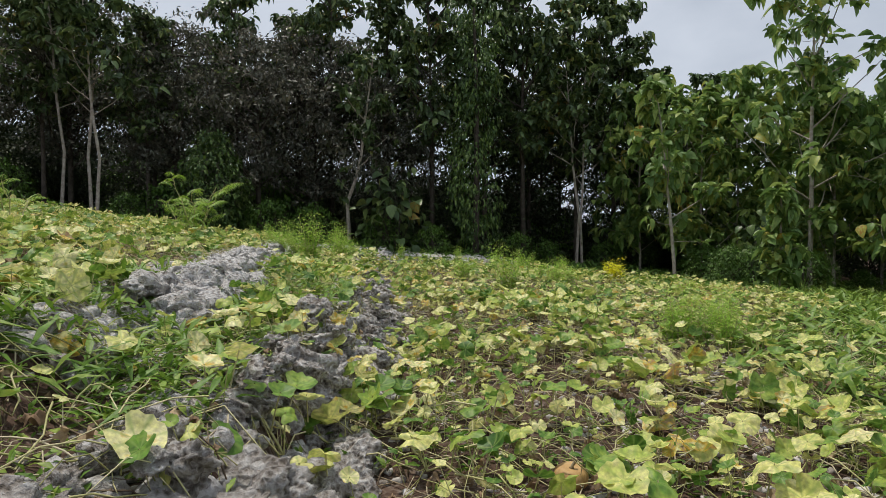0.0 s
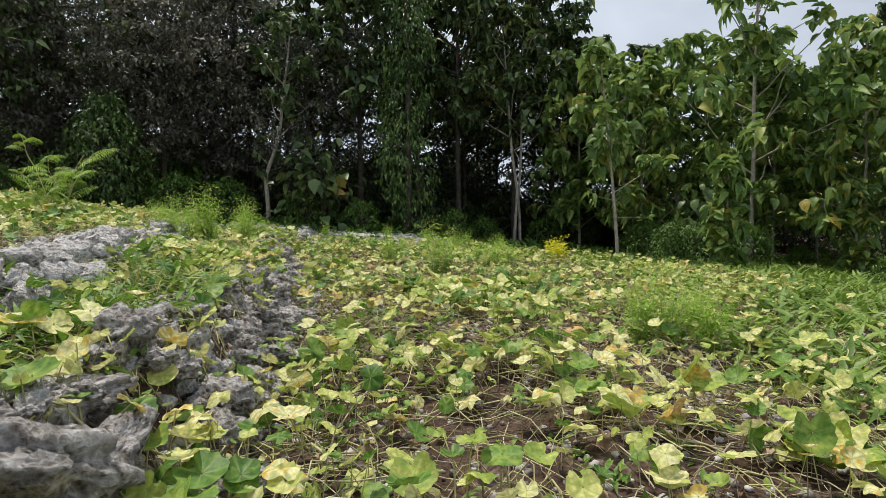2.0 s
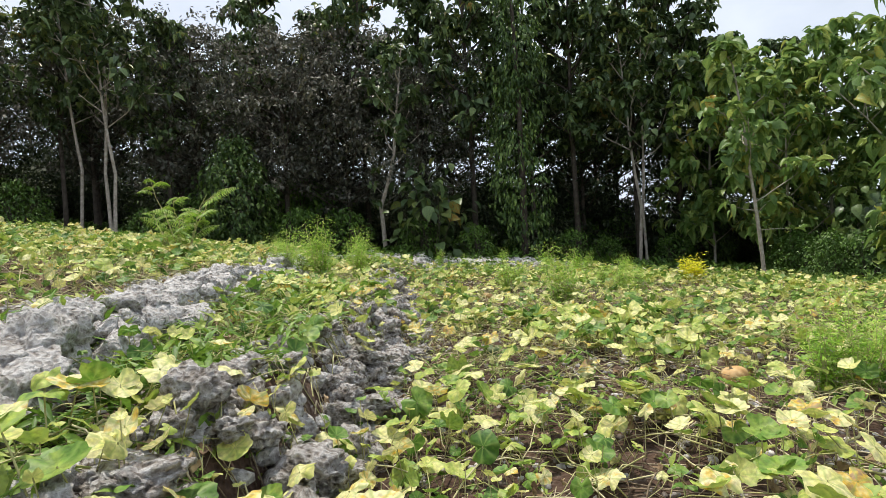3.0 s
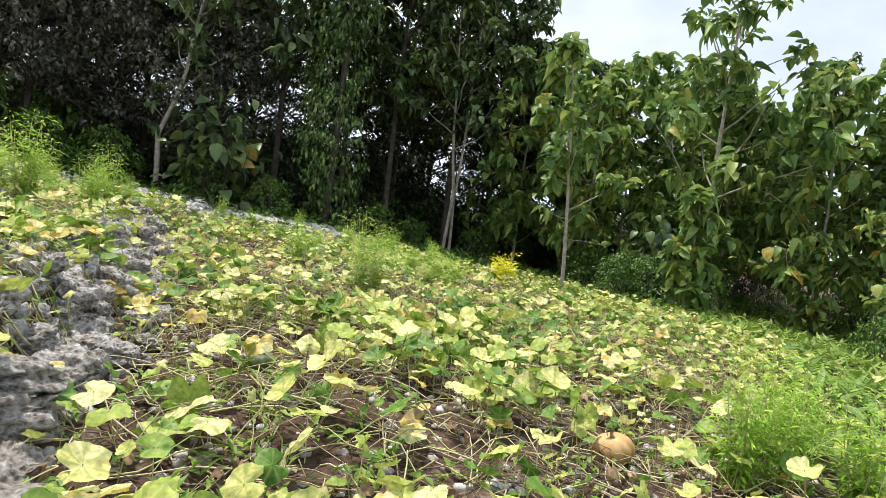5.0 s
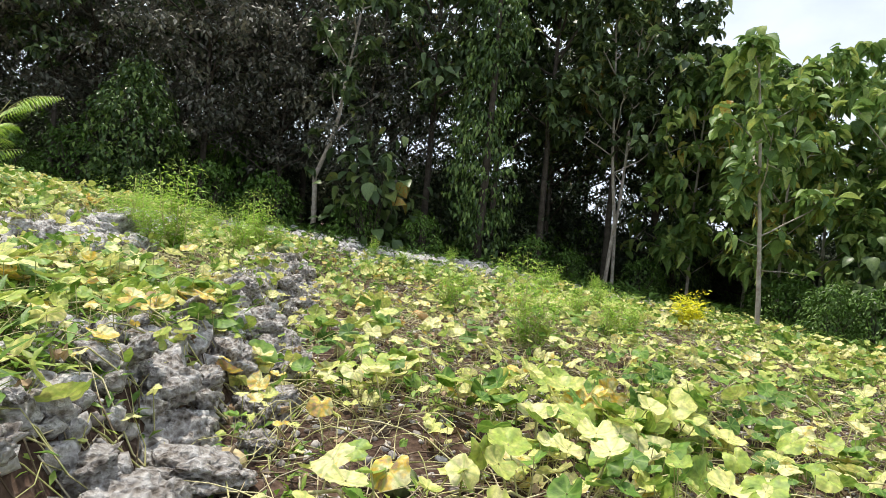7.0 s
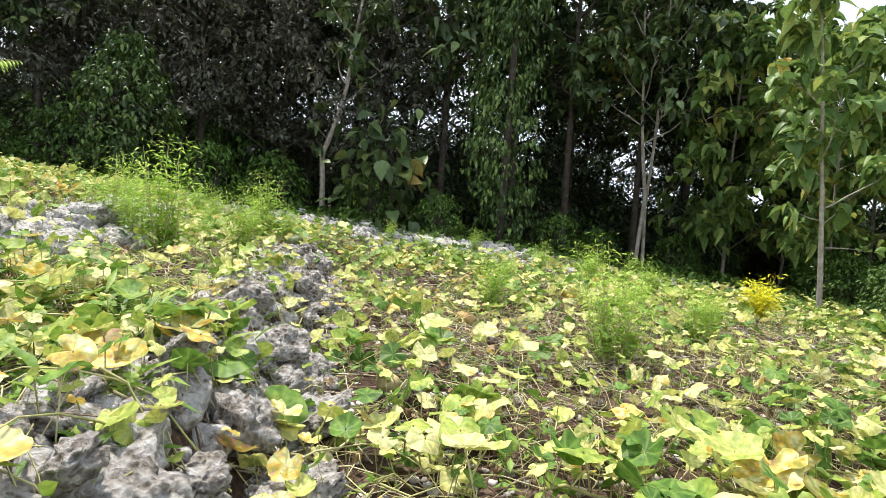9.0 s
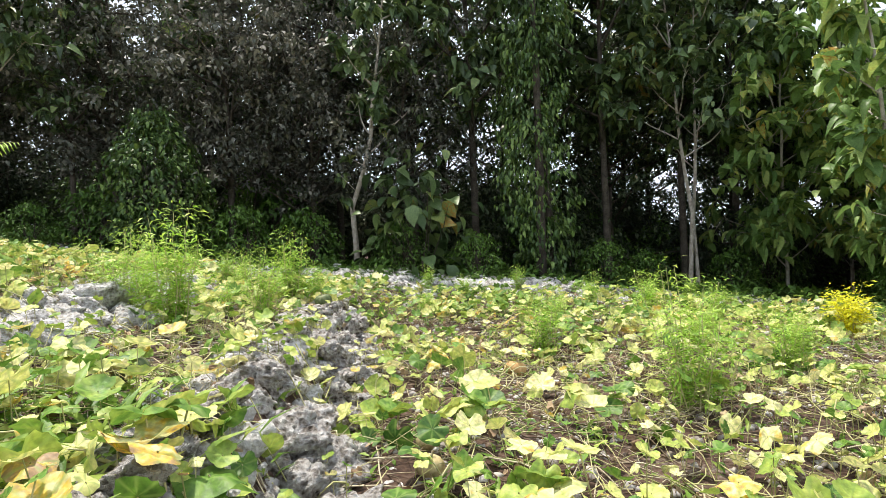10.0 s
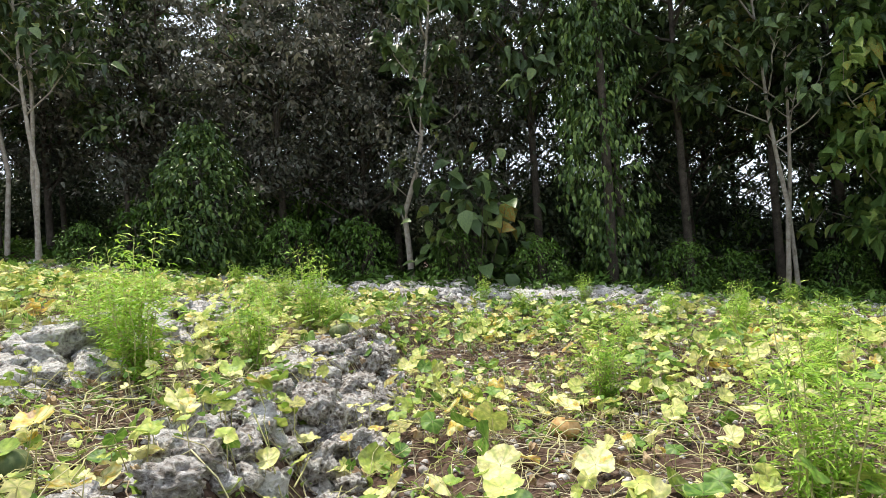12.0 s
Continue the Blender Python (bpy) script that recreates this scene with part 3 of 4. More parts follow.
def runner_tangle(n, x0, x1, y0, y1):
    """Pale runners that loop over the soil and the stones between the leaves."""
    pieces = []
    for _ in range(n):
        x, y, a, l = rng.uniform(x0, x1), rng.uniform(y0, y1), rng.uniform(0, 6.3), rng.uniform(0.35, 1.2)
        t = np.linspace(-0.5, 0.5, 8) * l
        wob = np.cumsum(rng.normal(0, 0.025, 8))
        px, py = x + t * math.cos(a) - wob * math.sin(a), y + t * math.sin(a) + wob * math.cos(a)
        pz = height(px, py) + 0.03 + rng.uniform(0.02, 0.2) * np.abs(np.sin(np.arange(8) * rng.uniform(0.35, 0.9) + rng.uniform(0, 3)))
        pieces.append(tube(np.column_stack([px, py, pz]), np.linspace(rng.uniform(0.003, 0.006), 0.002, 8), 4))
    tagged(new("vine_runners", mesh_of("vine_runners", pieces, M_STEM)), "pale yellow-green pumpkin runners looping over the soil", "vine runners", kind="stuff")


def dry_leaves(n, x0, x1, y0, y1):
    p = np.column_stack([rng.uniform(x0, x1, n), rng.uniform(y0, y1, n)])
    places = np.column_stack([p, height(p[:, 0], p[:, 1]) + rng.uniform(0.02, 0.14, n)])
    shape = (PUMPKIN_LEAVES[3][0] * (1, 0.55, 3.0), PUMPKIN_LEAVES[3][1])
    v, f = scatter(shape, turns(rng.uniform(0, 6.3, n), rng.normal(0.3, 0.7, n), rng.normal(0, 0.7, n), rng.uniform(0.02, 0.06, n)), places)
    tagged(new("withered_leaves", mesh_of("withered_leaves", [(v, f)], M_DRY_LEAF)), "curled brown withered pumpkin leaves", "dry leaves", kind="stuff")


def weed_template(name, label, h, w, stems, leaves, mat, size=0.07, group="tall weeds in the field", shape=THIN_BLADE):
    top = tagged(new(name), label, "weed", group)
    lv = []
    for _ in range(stems):
        a, r = rng.uniform(0, 6.3), rng.uniform(0.1, 1) * w / 2
        hh = h * rng.uniform(0.45, 1.05)
        tip = (r * math.cos(a), r * math.sin(a), hh)
        pts = bend((r * 0.25 * math.cos(a), r * 0.25 * math.sin(a), -0.05), tip, 0, 6, 0.012)
        part("stem", mesh_of("stem", [tube(pts, np.linspace(0.007, 0.002, 6), 4)], M_STEM), top)
        t = rng.uniform(0.12, 1.0, leaves) ** 0.8
        i = np.minimum((t * 5).astype(int), 4)
        base = pts[i] + (pts[i + 1] - pts[i]) * (t * 5 - i)[:, None]
        yaw = rng.uniform(0, 6.3, leaves)
        twig = np.where(t > 0.45, rng.uniform(0, 0.14, leaves), 0.01)
        base = base + np.stack([np.cos(yaw) * twig, np.sin(yaw) * twig, twig * 0.7], 1)
        lv.append(scatter(shape, turns(yaw, rng.uniform(-0.9, 0.2, leaves), rng.normal(0, 0.3, leaves), size * rng.uniform(0.5, 1.25, leaves) * (1.15 - 0.5 * t)), base))
    part("foliage", mesh_of("foliage", lv, mat), top)
    return top


def feathery_shrub(x, y, h, fronds, label):
    """A young shrub with doubly divided feathery leaves."""
    top = tagged(new("feathery_shrub"), label, "shrub", "feathery shrubs on the bank")
    tubes, lv = [], []
    for s in range(4):
        a = rng.uniform(0, 6.3)
        tip = np.array([0.35 * h * math.cos(a), 0.35 * h * math.sin(a), h * rng.uniform(0.75, 1.05)])
        pts = bend((0, 0, -0.05), tip, 0.05, 6, 0.02)
        tubes.append(tube(pts, np.linspace(0.014, 0.005, 6), 5))
        for k in range(fronds):
            t = rng.uniform(0.25, 1.0) * 5
            i = min(int(t), 4)
            b = pts[i] + (pts[i + 1] - pts[i]) * (t - i)
            yaw, l = rng.uniform(0, 6.3), rng.uniform(0.22, 0.42) * h / 1.1
            d = np.array([math.cos(yaw), math.sin(yaw), rng.uniform(0.1, 0.5)])
            rib = bend(b, b + d * l, 0.05 * h, 6)
            tubes.append(tube(rib, np.linspace(0.004, 0.002, 6), 3))
            m = 13
            tt = np.linspace(0.15, 1, m)
            c = np.stack([np.interp(tt * 5, np.arange(6), rib[:, q]) for q in range(3)], 1)
            for side in (-1, 1):
                lv.append(scatter(FEATHER_BLADE, turns(yaw + side * 1.15, 0.25 * np.ones(m), 0.0, l * 0.38 * np.sin(np.pi * (0.2 + 0.7 * tt))), c))
    part("stem", mesh_of("stem", tubes, M_STEM), top)
    part("foliage", mesh_of("foliage", lv, M_FERN), top, "bright green feathery leaves")
    top.matrix_basis = pose(x, y, ground_at(x, y), 0, 0, rng.uniform(0, 360))


# ---------------------------------------------------------------- trees
def limb_points(a, direction, length, n=6, up=0.25, wob=0.06):
    p, d = [np.asarray(a, float)], np.asarray(direction, float)
    for _ in range(n - 1):
        d = d + np.array([rng.normal(0, wob), rng.normal(0, wob), rng.normal(0, wob) + up / n])
        d = d / np.linalg.norm(d)
        p.append(p[-1] + d * length / (n - 1))
    return np.array(p)


def rosettes(points, per, size, shape, droop=(-0.35, 0.95)):
    """Whorls of leaves that hang round each point."""
    q = np.repeat(np.asarray(points), per, 0)
    n = len(q)
    yaw = rng.uniform(0, 6.3, n)
    q = q + rng.normal(0, size * 0.22, (n, 3))
    return scatter(shape, turns(yaw, rng.uniform(*droop, n), rng.normal(0, 0.35, n), size * rng.uniform(0.4, 1.1, n)), q)


def along(pts, t):
    k = len(pts) - 1
    return np.stack([np.interp(np.asarray(t) * k, np.arange(k + 1), pts[:, q]) for q in range(3)], -1)


def teak_tree(label, h, first, spread, limbs, tips, per, size, mat, radius=0.09, bow=(0.0, 0.0), bark=None, name="teak_tree", group="teak trees at the field's edge", low=0, taper=0.75, kink=0.0):
    """A slim trunk, rising limbs, and whorls of big drooping leaves at the twigs' ends."""
    top = tagged(new(name), label, "tree", group)
    t = np.linspace(0, 1, 9)
    trunk = np.stack([bow[0] * np.sin(np.pi * t) + bow[1] * t + kink * np.exp(-((t - 0.24) / 0.13) ** 2) + rng.normal(0, 0.03, 9) * t, rng.normal(0, 0.05, 9) * t, -0.15 + (h * 0.93 + 0.15) * t], 1)
    part("trunk", mesh_of("trunk", [tube(trunk, radius * (1 - 0.85 * t) + 0.012, 9)], bark or M_BARK_PALE), top)
    ends = [trunk[-1]]
    for k in range(limbs):
        u = first + (1 - first) * (k + rng.uniform(0, 0.9)) / limbs
        a, yaw = along(trunk, u * 0.98), k * 2.4 + rng.uniform(-0.5, 0.5)
        l = spread * (1.15 - taper * (u - first) / (1 - first)) * rng.uniform(0.6, 1.15)
        pts = limb_points(a, (math.cos(yaw), math.sin(yaw), rng.uniform(0.25, 0.9)), l, 6, 0.5, 0.12)
        wood = [tube(pts, np.linspace(radius * 0.42, 0.012, 6), 5)]
        for _ in range(tips):
            b = along(pts, rng.uniform(0.3, 1.0))
            twig = limb_points(b, rng.normal(0, 1, 3) * (1, 1, 0.5) + (0, 0, 0.25), l * rng.uniform(0.15, 0.45), 4, 0.2, 0.15)
            wood.append(tube(twig, np.linspace(0.014, 0.006, 4), 4))
            ends.append(twig[-1]), ends.append(twig[2])
        ends.append(pts[-1])
        part("limb", mesh_of("limb", wood, bark or M_BARK_PALE), top)
    for _ in range(low):
        u = rng.uniform(0.15, first)
        a = along(trunk, u)
        twig = limb_points(a, (rng.normal(), rng.normal(), 0.2), rng.uniform(0.4, 1.0), 4, 0.2, 0.1)
        part("limb", mesh_of("limb", [tube(twig, np.linspace(0.015, 0.006, 4), 4)], bark or M_BARK_PALE), top)
        ends.append(twig[-1])
    part("crown", mesh_of("crown", [rosettes(ends[k::3], per, size, shape) for k, shape in enumerate((BIG_BLADE, LIMP_BLADE, CURLED_BLADE))], mat), top)
    return top


def forest_tree(label, h, first, spread, limbs, leaves, size, mat, radius=0.12, name="forest_tree", group="dark forest trees behind the field"):
    """A forest tree whose limbs carry masses of small leaves, ragged in outline."""
    top = tagged(new(name), label, "tree", group)
    t = np.linspace(0, 1, 8)
    trunk = np.stack([rng.normal(0, 0.10, 8) * t, rng.normal(0, 0.10, 8) * t, -0.15 + (h * 0.9 + 0.15) * t], 1)
    part("trunk", mesh_of("trunk", [tube(trunk, radius * (1 - 0.8 * t) + 0.01, 8)], M_BARK_DARK), top)
    lv = []
    per = leaves // limbs
    for k in range(limbs):
        u = first + (1 - first) * (k + rng.uniform(0, 0.9)) / limbs
        a, yaw = along(trunk, u), k * 2.4 + rng.uniform(-0.6, 0.6)
        l = spread * (0.55 + 0.6 * math.sin(math.pi * (0.25 + 0.7 * (u - first) / (1 - first)))) * rng.uniform(0.6, 1.2)
        pts = limb_points(a, (math.cos(yaw), math.sin(yaw), rng.uniform(0.0, 0.6)), l, 6, 0.3, 0.15)
        part("limb", mesh_of("limb", [tube(pts, np.linspace(radius * 0.4, 0.008, 6), 5)], M_BARK_DARK), top)
        # leaves gather in small sprays round points off the limb
        sprays = max(4, per // 22)
        c = along(pts, rng.uniform(0.2, 1.05, sprays).clip(0, 1)) + rng.normal(0, 0.22 * l + 0.1, (sprays, 3)) * (1, 1, 0.7)
        q = np.repeat(c, 22, 0) + rng.normal(0, 0.20, (sprays * 22, 3)) * (1, 1, 0.55)
        n = len(q)
        lv.append(scatter(FOREST_BLADE, turns(rng.uniform(0, 6.3, n), rng.uniform(-0.3, 1.1, n), rng.normal(0, 0.5, n), size * rng.uniform(0.6, 1.25, n)), q))
    part("crown", mesh_of("crown", lv, mat), top)
    return top


def climber_tree(x, y, h, width):
    """A trunk clothed from foot to top by a climber with hanging leaves."""
    top = tagged(new("climber_covered_tree"), "tall tree trunk thickly covered by a green climber", "tree")
    t = np.linspace(0, 1, 8)
    part("trunk", mesh_of("trunk", [tube(np.stack([0.1 * np.sin(3 * t), 0 * t, -0.2 + h * t], 1), 0.16 - 0.1 * t, 9)], M_BARK_DARK), top)
    sprays = 340
    u = rng.uniform(0.03, 1, sprays)
    a = rng.uniform(0, 6.3, sprays)
    r = width / 2 * (0.62 + 0.38 * np.sin(u * 13 + 2 * a) * np.sin(u * 5 + a)) * np.sqrt(rng.uniform(0.3, 1, sprays)) * np.minimum(1, 0.55 + 2.5 * u)
    c = np.stack([r * np.cos(a), r * np.sin(a), u * h], 1)
    q = np.repeat(c, 15, 0) + rng.normal(0, 1, (sprays * 15, 3)) * (0.16, 0.16, 0.09)
    n = len(q)
    yaw = np.repeat(a, 15) + rng.normal(0, 1.0, n)
    part("climber", mesh_of("climber", [scatter(HANGING_BLADE, turns(yaw, rng.uniform(0.3, 1.2, n), rng.normal(0, 0.3, n), rng.uniform(0.11, 0.22, n)), q)], M_VINE), top, "dense hanging glossy green leaves")
    top.matrix_basis = pose(x, y, ground_at(x, y))
    return top


def shrub_template(name, label, h, w, sprays, per, size, mat, shape=SMALL_BLADE, group="shrubs along the forest edge"):
    top = tagged(new(name), label, "shrub", group)
    for k in range(9):
        yaw = k * 2.4
        pts = limb_points((0, 0, -0.05), (0.5 * math.cos(yaw), 0.5 * math.sin(yaw), 1), h * rng.uniform(0.6, 0.95), 5, 0.1, 0.12)
        part("stem", mesh_of("stem", [tube(pts, np.linspace(0.025, 0.006, 5), 5)], M_BARK_DARK), top)
    a, u = rng.uniform(0, 6.3, sprays), rng.uniform(0.08, 1, sprays)
    r = w / 2 * np.sin(np.pi * (0.22 + 0.72 * u)) * np.sqrt(rng.uniform(0.25, 1.1, sprays))
    c = np.stack([r * np.cos(a), r * np.sin(a), u * h], 1)
    q = np.repeat(c, per, 0) + rng.normal(0, size * 0.8, (sprays * per, 3))
    n = len(q)
    part("foliage", mesh_of("foliage", [scatter(shape, turns(np.repeat(a, per) + rng.normal(0, 1, n), rng.uniform(-0.2, 1.0, n), rng.normal(0, 0.4, n), size * rng.uniform(0.6, 1.3, n)), q)], mat), top)
    return top


def stand(template, x, y, scale=1.0, turn=0.0, first=False):
    """Plants a template, or a copy of it, on the ground."""
    m = pose(x, y, ground_at(x, y) - 0.03, 0, 0, turn) @ Matrix.Diagonal((scale, scale, scale, 1))
    if first:
        template.matrix_basis = m
        return template
    return copy_thing(template, m)


def plant(template, spots):
    """The template at the first spot and copies at the others; spots are (x, y, scale)."""
    for k, (x, y, s) in enumerate(spots):
        if k == 0:
            continue
        stand(template, x, y, s, float(rng.uniform(0, 360)))
    x, y, s = spots[0]
    stand(template, x, y, s, float(rng.uniform(0, 360)), True)


# the forest edge: single trees that stand out
climber_tree(1.5, 26.0, 11.0, 3.0)
curved = teak_tree("slim teak with a curved pale trunk", 9.0, 0.42, 2.4, 10, 4, 6, 0.40, M_TEAK, 0.085, (0.0, 1.1), low=3, kink=-0.38)
stand(curved, -4.0, 26.2, 1, 0, True)
forked = teak_tree("slender pale forked trunk with thin bare twigs", 11.0, 0.42, 2.4, 12, 5, 6, 0.38, M_TEAK, 0.062, (0.12, -0.5), kink=0.22)
for fx, fy, fs, ft in [(6.55, 27.6, 0.92, 100), (-13.2, 22.9, 0.95, 0), (-13.7, 23.5, 1.0, 150), (-15.1, 23.8, 1.0, 60)]:
    stand(forked, fx, fy, fs, ft)
stand(forked, 6.2, 27.4, 1, 0, True)
stand(teak_tree("thin leaning teak sapling with pale trunk", 7.6, 0.3, 1.6, 9, 4, 6, 0.42, M_YOUNG_TEAK, 0.05, (0.1, -0.7), low=3), 8.0, 20.3, 1, 0, True)
stand(teak_tree("tall open teak with pale trunk and sparse leaf clusters", 12.5, 0.22, 3.4, 18, 3, 8, 0.52, M_YOUNG_TEAK, 0.085, (0.1, 0.3), low=3, taper=0.35), 13.3, 21.4, 1, 40, True)
young = teak_tree("young teak with bright green drooping leaves", 8.0, 0.10, 2.4, 20, 6, 8, 0.42, M_YOUNG_TEAK, 0.045, taper=0.5)
plant(young, [(15.0, 22.6, 1.0), (18.5, 19.5, 1.0), (12.0, 29.0, 1.1), (22.0, 27.0, 1.05), (16.5, 26.5, 1.2), (10.6, 24.2, 1.0), (16.0, 19.5, 1.05), (17.5, 23.5, 0.95), (13.0, 26.0, 1.15), (20.0, 20.0, 0.95), (15.8, 15.8, 0.8), (20.5, 15.0, 1.0), (9.2, 27.5, 1.1), (24.0, 24.0, 1.05), (24.0, 14.0, 1.2), (18.5, 28.0, 1.1)])
sapling = teak_tree("teak sapling with yellowing leaves hanging to the ground", 3.6, 0.06, 0.6, 14, 3, 5, 0.40, M_YOUNG_TEAK, 0.04)
plant(sapling, [(10.2, 17.8, 1.0), (14.8, 18.4, 0.9), (12.2, 23.0, 1.1), (17.5, 17.0, 0.9)])
broad = teak_tree("tall teak with big dark green leaves", 14.5, 0.34, 3.4, 24, 7, 8, 0.40, M_TEAK, 0.13, bark=M_BARK_DARK)
plant(broad, [(-12.4, 25.4, 0.66), (-16.4, 24.8, 0.72), (-18.5, 21.0, 0.75), (-9.8, 29.0, 0.86), (-5.5, 30.5, 1.0), (-0.4, 28.0, 1.0), (3.9, 28.2, 0.98), (-22.0, 25.0, 1.0), (8.6, 29.6, 0.98), (6.6, 29.0, 0.98), (10.4, 30.5, 0.74), (-14.5, 30.0, 0.72)])
leafy = teak_tree("tall teak with crowded dark foliage", 15.0, 0.30, 3.2, 28, 7, 8, 0.38, M_TEAK, 0.13, bark=M_BARK_DARK)
plant(leafy, [(2.2, 29.5, 1.0), (-2.6, 29.8, 0.92), (-7.6, 32.0, 0.85), (-12.0, 33.0, 0.72), (5.6, 33.0, 0.9), (-17.5, 28.5, 0.75), (10.5, 31.0, 0.68), (15.0, 33.0, 0.8), (20.5, 32.0, 0.85), (26.0, 30.0, 0.9)])
rusty = forest_tree("dense forest tree with small greyish brown leaves", 9.5, 0.22, 3.0, 30, 7500, 0.21, M_RUSTY)
plant(rusty, [(-8.2, 27.0, 1.0), (-11.6, 26.2, 0.95), (-5.8, 28.0, 0.95), (-16.5, 26.8, 1.0), (-20.0, 23.5, 1.0), (-2.6, 27.6, 0.85), (-7.0, 29.5, 1.1), (-13.6, 28.6, 0.95)])
dark = forest_tree("dense forest tree with small green leaves, forest shade put into their dark colour", 10.5, 0.06, 3.3, 32, 7500, 0.23, M_FOREST_SHADED)
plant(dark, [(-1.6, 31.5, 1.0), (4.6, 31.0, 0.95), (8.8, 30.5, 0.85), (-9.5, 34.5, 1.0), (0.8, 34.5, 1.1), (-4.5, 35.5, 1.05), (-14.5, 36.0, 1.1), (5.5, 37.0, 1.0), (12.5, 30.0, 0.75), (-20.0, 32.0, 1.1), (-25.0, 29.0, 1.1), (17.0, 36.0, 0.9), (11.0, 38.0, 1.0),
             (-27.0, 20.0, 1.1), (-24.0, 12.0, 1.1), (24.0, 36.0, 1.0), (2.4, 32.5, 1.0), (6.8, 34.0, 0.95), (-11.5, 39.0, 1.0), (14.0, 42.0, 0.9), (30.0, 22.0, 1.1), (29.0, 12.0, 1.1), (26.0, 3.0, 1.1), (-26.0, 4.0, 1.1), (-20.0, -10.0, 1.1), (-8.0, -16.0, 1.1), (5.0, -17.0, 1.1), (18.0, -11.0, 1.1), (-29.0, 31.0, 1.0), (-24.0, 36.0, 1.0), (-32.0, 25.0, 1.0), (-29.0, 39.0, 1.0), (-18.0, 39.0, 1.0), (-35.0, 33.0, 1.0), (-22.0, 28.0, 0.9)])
bush = shrub_template("broad_shrub", "rounded dark green bush under the trees", 4.1, 2.9, 280, 14, 0.17, M_VINE, HANGING_BLADE)
plant(bush, [(-9.4, 24.6, 1.0), (9.4, 29.0, 0.8)])
under = shrub_template("shrub", "dark green shrub at the forest edge", 1.5, 1.9, 130, 10, 0.13, M_SHRUB)
spots = [(-2.6, 25.6, 1.0), (-0.4, 25.4, 0.9), (3.4, 26.4, 0.9), (4.8, 27.0, 0.8), (7.6, 27.6, 0.9), (-5.6, 26.2, 1.2), (-7.2, 25.2, 1.1), (-11.2, 24.6, 1.2), (-16.5, 22.4, 1.2), (-12.4, 23.6, 0.8)]
for k in range(40):
    spots.append((float(rng.uniform(-26, 22)), float(rng.uniform(29, 40)), float(rng.uniform(1.0, 2.2))))
for k in range(46):
    x = float(rng.uniform(9.5, 27))
    spots.append((x, float(rng.uniform(10, 32)) if x > 12 else float(rng.uniform(19, 26)), float(rng.uniform(0.5, 1.1))))
plant(under, spots)
large = shrub_template("large_leaved_shrub", "shrub with large round grey-green leaves", 3.2, 2.6, 34, 5, 0.46, M_TEAK, BIG_BLADE)
plant(large, [(-2.0, 25.4, 1.0), (11.4, 21.0, 0.7)])

# rear shrubs with leaves coloured darker for the shade under the trees
thicket = shrub_template("thicket_shrub", "tall shrub inside the forest, the trees' shade put into its dark leaf colour", 3.0, 3.6, 210, 10, 0.22, M_FOREST_SHADED, FOREST_BLADE, "shrubs inside the forest")
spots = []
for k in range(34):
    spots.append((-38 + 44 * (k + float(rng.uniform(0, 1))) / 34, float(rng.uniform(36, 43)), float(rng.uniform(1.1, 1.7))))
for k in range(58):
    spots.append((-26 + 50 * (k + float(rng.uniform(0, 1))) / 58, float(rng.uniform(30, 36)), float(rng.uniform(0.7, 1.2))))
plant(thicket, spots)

# ---------------------------------------------------------------- the field: weeds and shrubs
weed = weed_template("tall_weed", "upright bright green weed with fine leaves", 1.0, 0.5, 15, 85, M_TALL_WEED, 0.095)
plant(weed, [(-3.05, 13.5, 1.3), (-2.9, 16.5, 1.1), (0.45, 14.9, 0.85), (-3.5, 13.9, 0.95), (-2.5, 14.25, 0.95), (2.3, 17.6, 0.9), (2.9, 7.45, 0.8), (3.5, 7.2, 0.8), (3.75, 7.9, 0.8), (1.7, 19.0, 0.8), (-4.2, 17.9, 0.6), (-3.6, 18.3, 0.6), (3.0, 20.0, 0.7), (0.6, 22.0, 0.7), (-1.5, 22.4, 0.7), (4.6, 22.5, 0.7), (-0.6, 20.6, 0.6), (-5.2, 20.5, 0.8), (-6.8, 21.5, 0.7), (-2.5, 16.3, 0.7), (2.6, 15.8, 0.7), (2.6, 13.9, 0.8), (3.1, 14.6, 0.7), (2.2, 15.1, 0.6), (-4.0, 14.6, 0.7), (-3.3, 15.2, 0.5), (-4.6, 15.8, 0.6), (0.9, 17.0, 0.6), (-1.2, 18.6, 0.55), (3.6, 18.2, 0.7), (-4.9, 18.9, 0.8)])
wide = weed_template("bushy_weed", "bushy bright green weed with pale seed heads", 1.1, 0.85, 20, 85, M_TALL_WEED, 0.09)
plant(wide, [(1.38, 12.7, 1.0), (3.2, 7.5, 0.8), (-3.95, 14.1, 0.85)])
plant(weed_template("yellow_weed", "bright yellow-leaved plant standing in the field", 0.75, 0.6, 16, 70, M_YELLOW, 0.11, "yellow plants", SMALL_BLADE), [(4.87, 16.9, 1.0)])
feathery_shrub(-5.5, 13.1, 1.45, 10, "bright green feathery-leaved shrub on the upper bank")
feathery_shrub(-6.3, 8.6, 0.8, 8, "small feathery-leaved shrub on the upper bank")
feathery_shrub(-6.0, 13.6, 0.9, 8, "bright green feathery-leaved shrub on the upper bank")

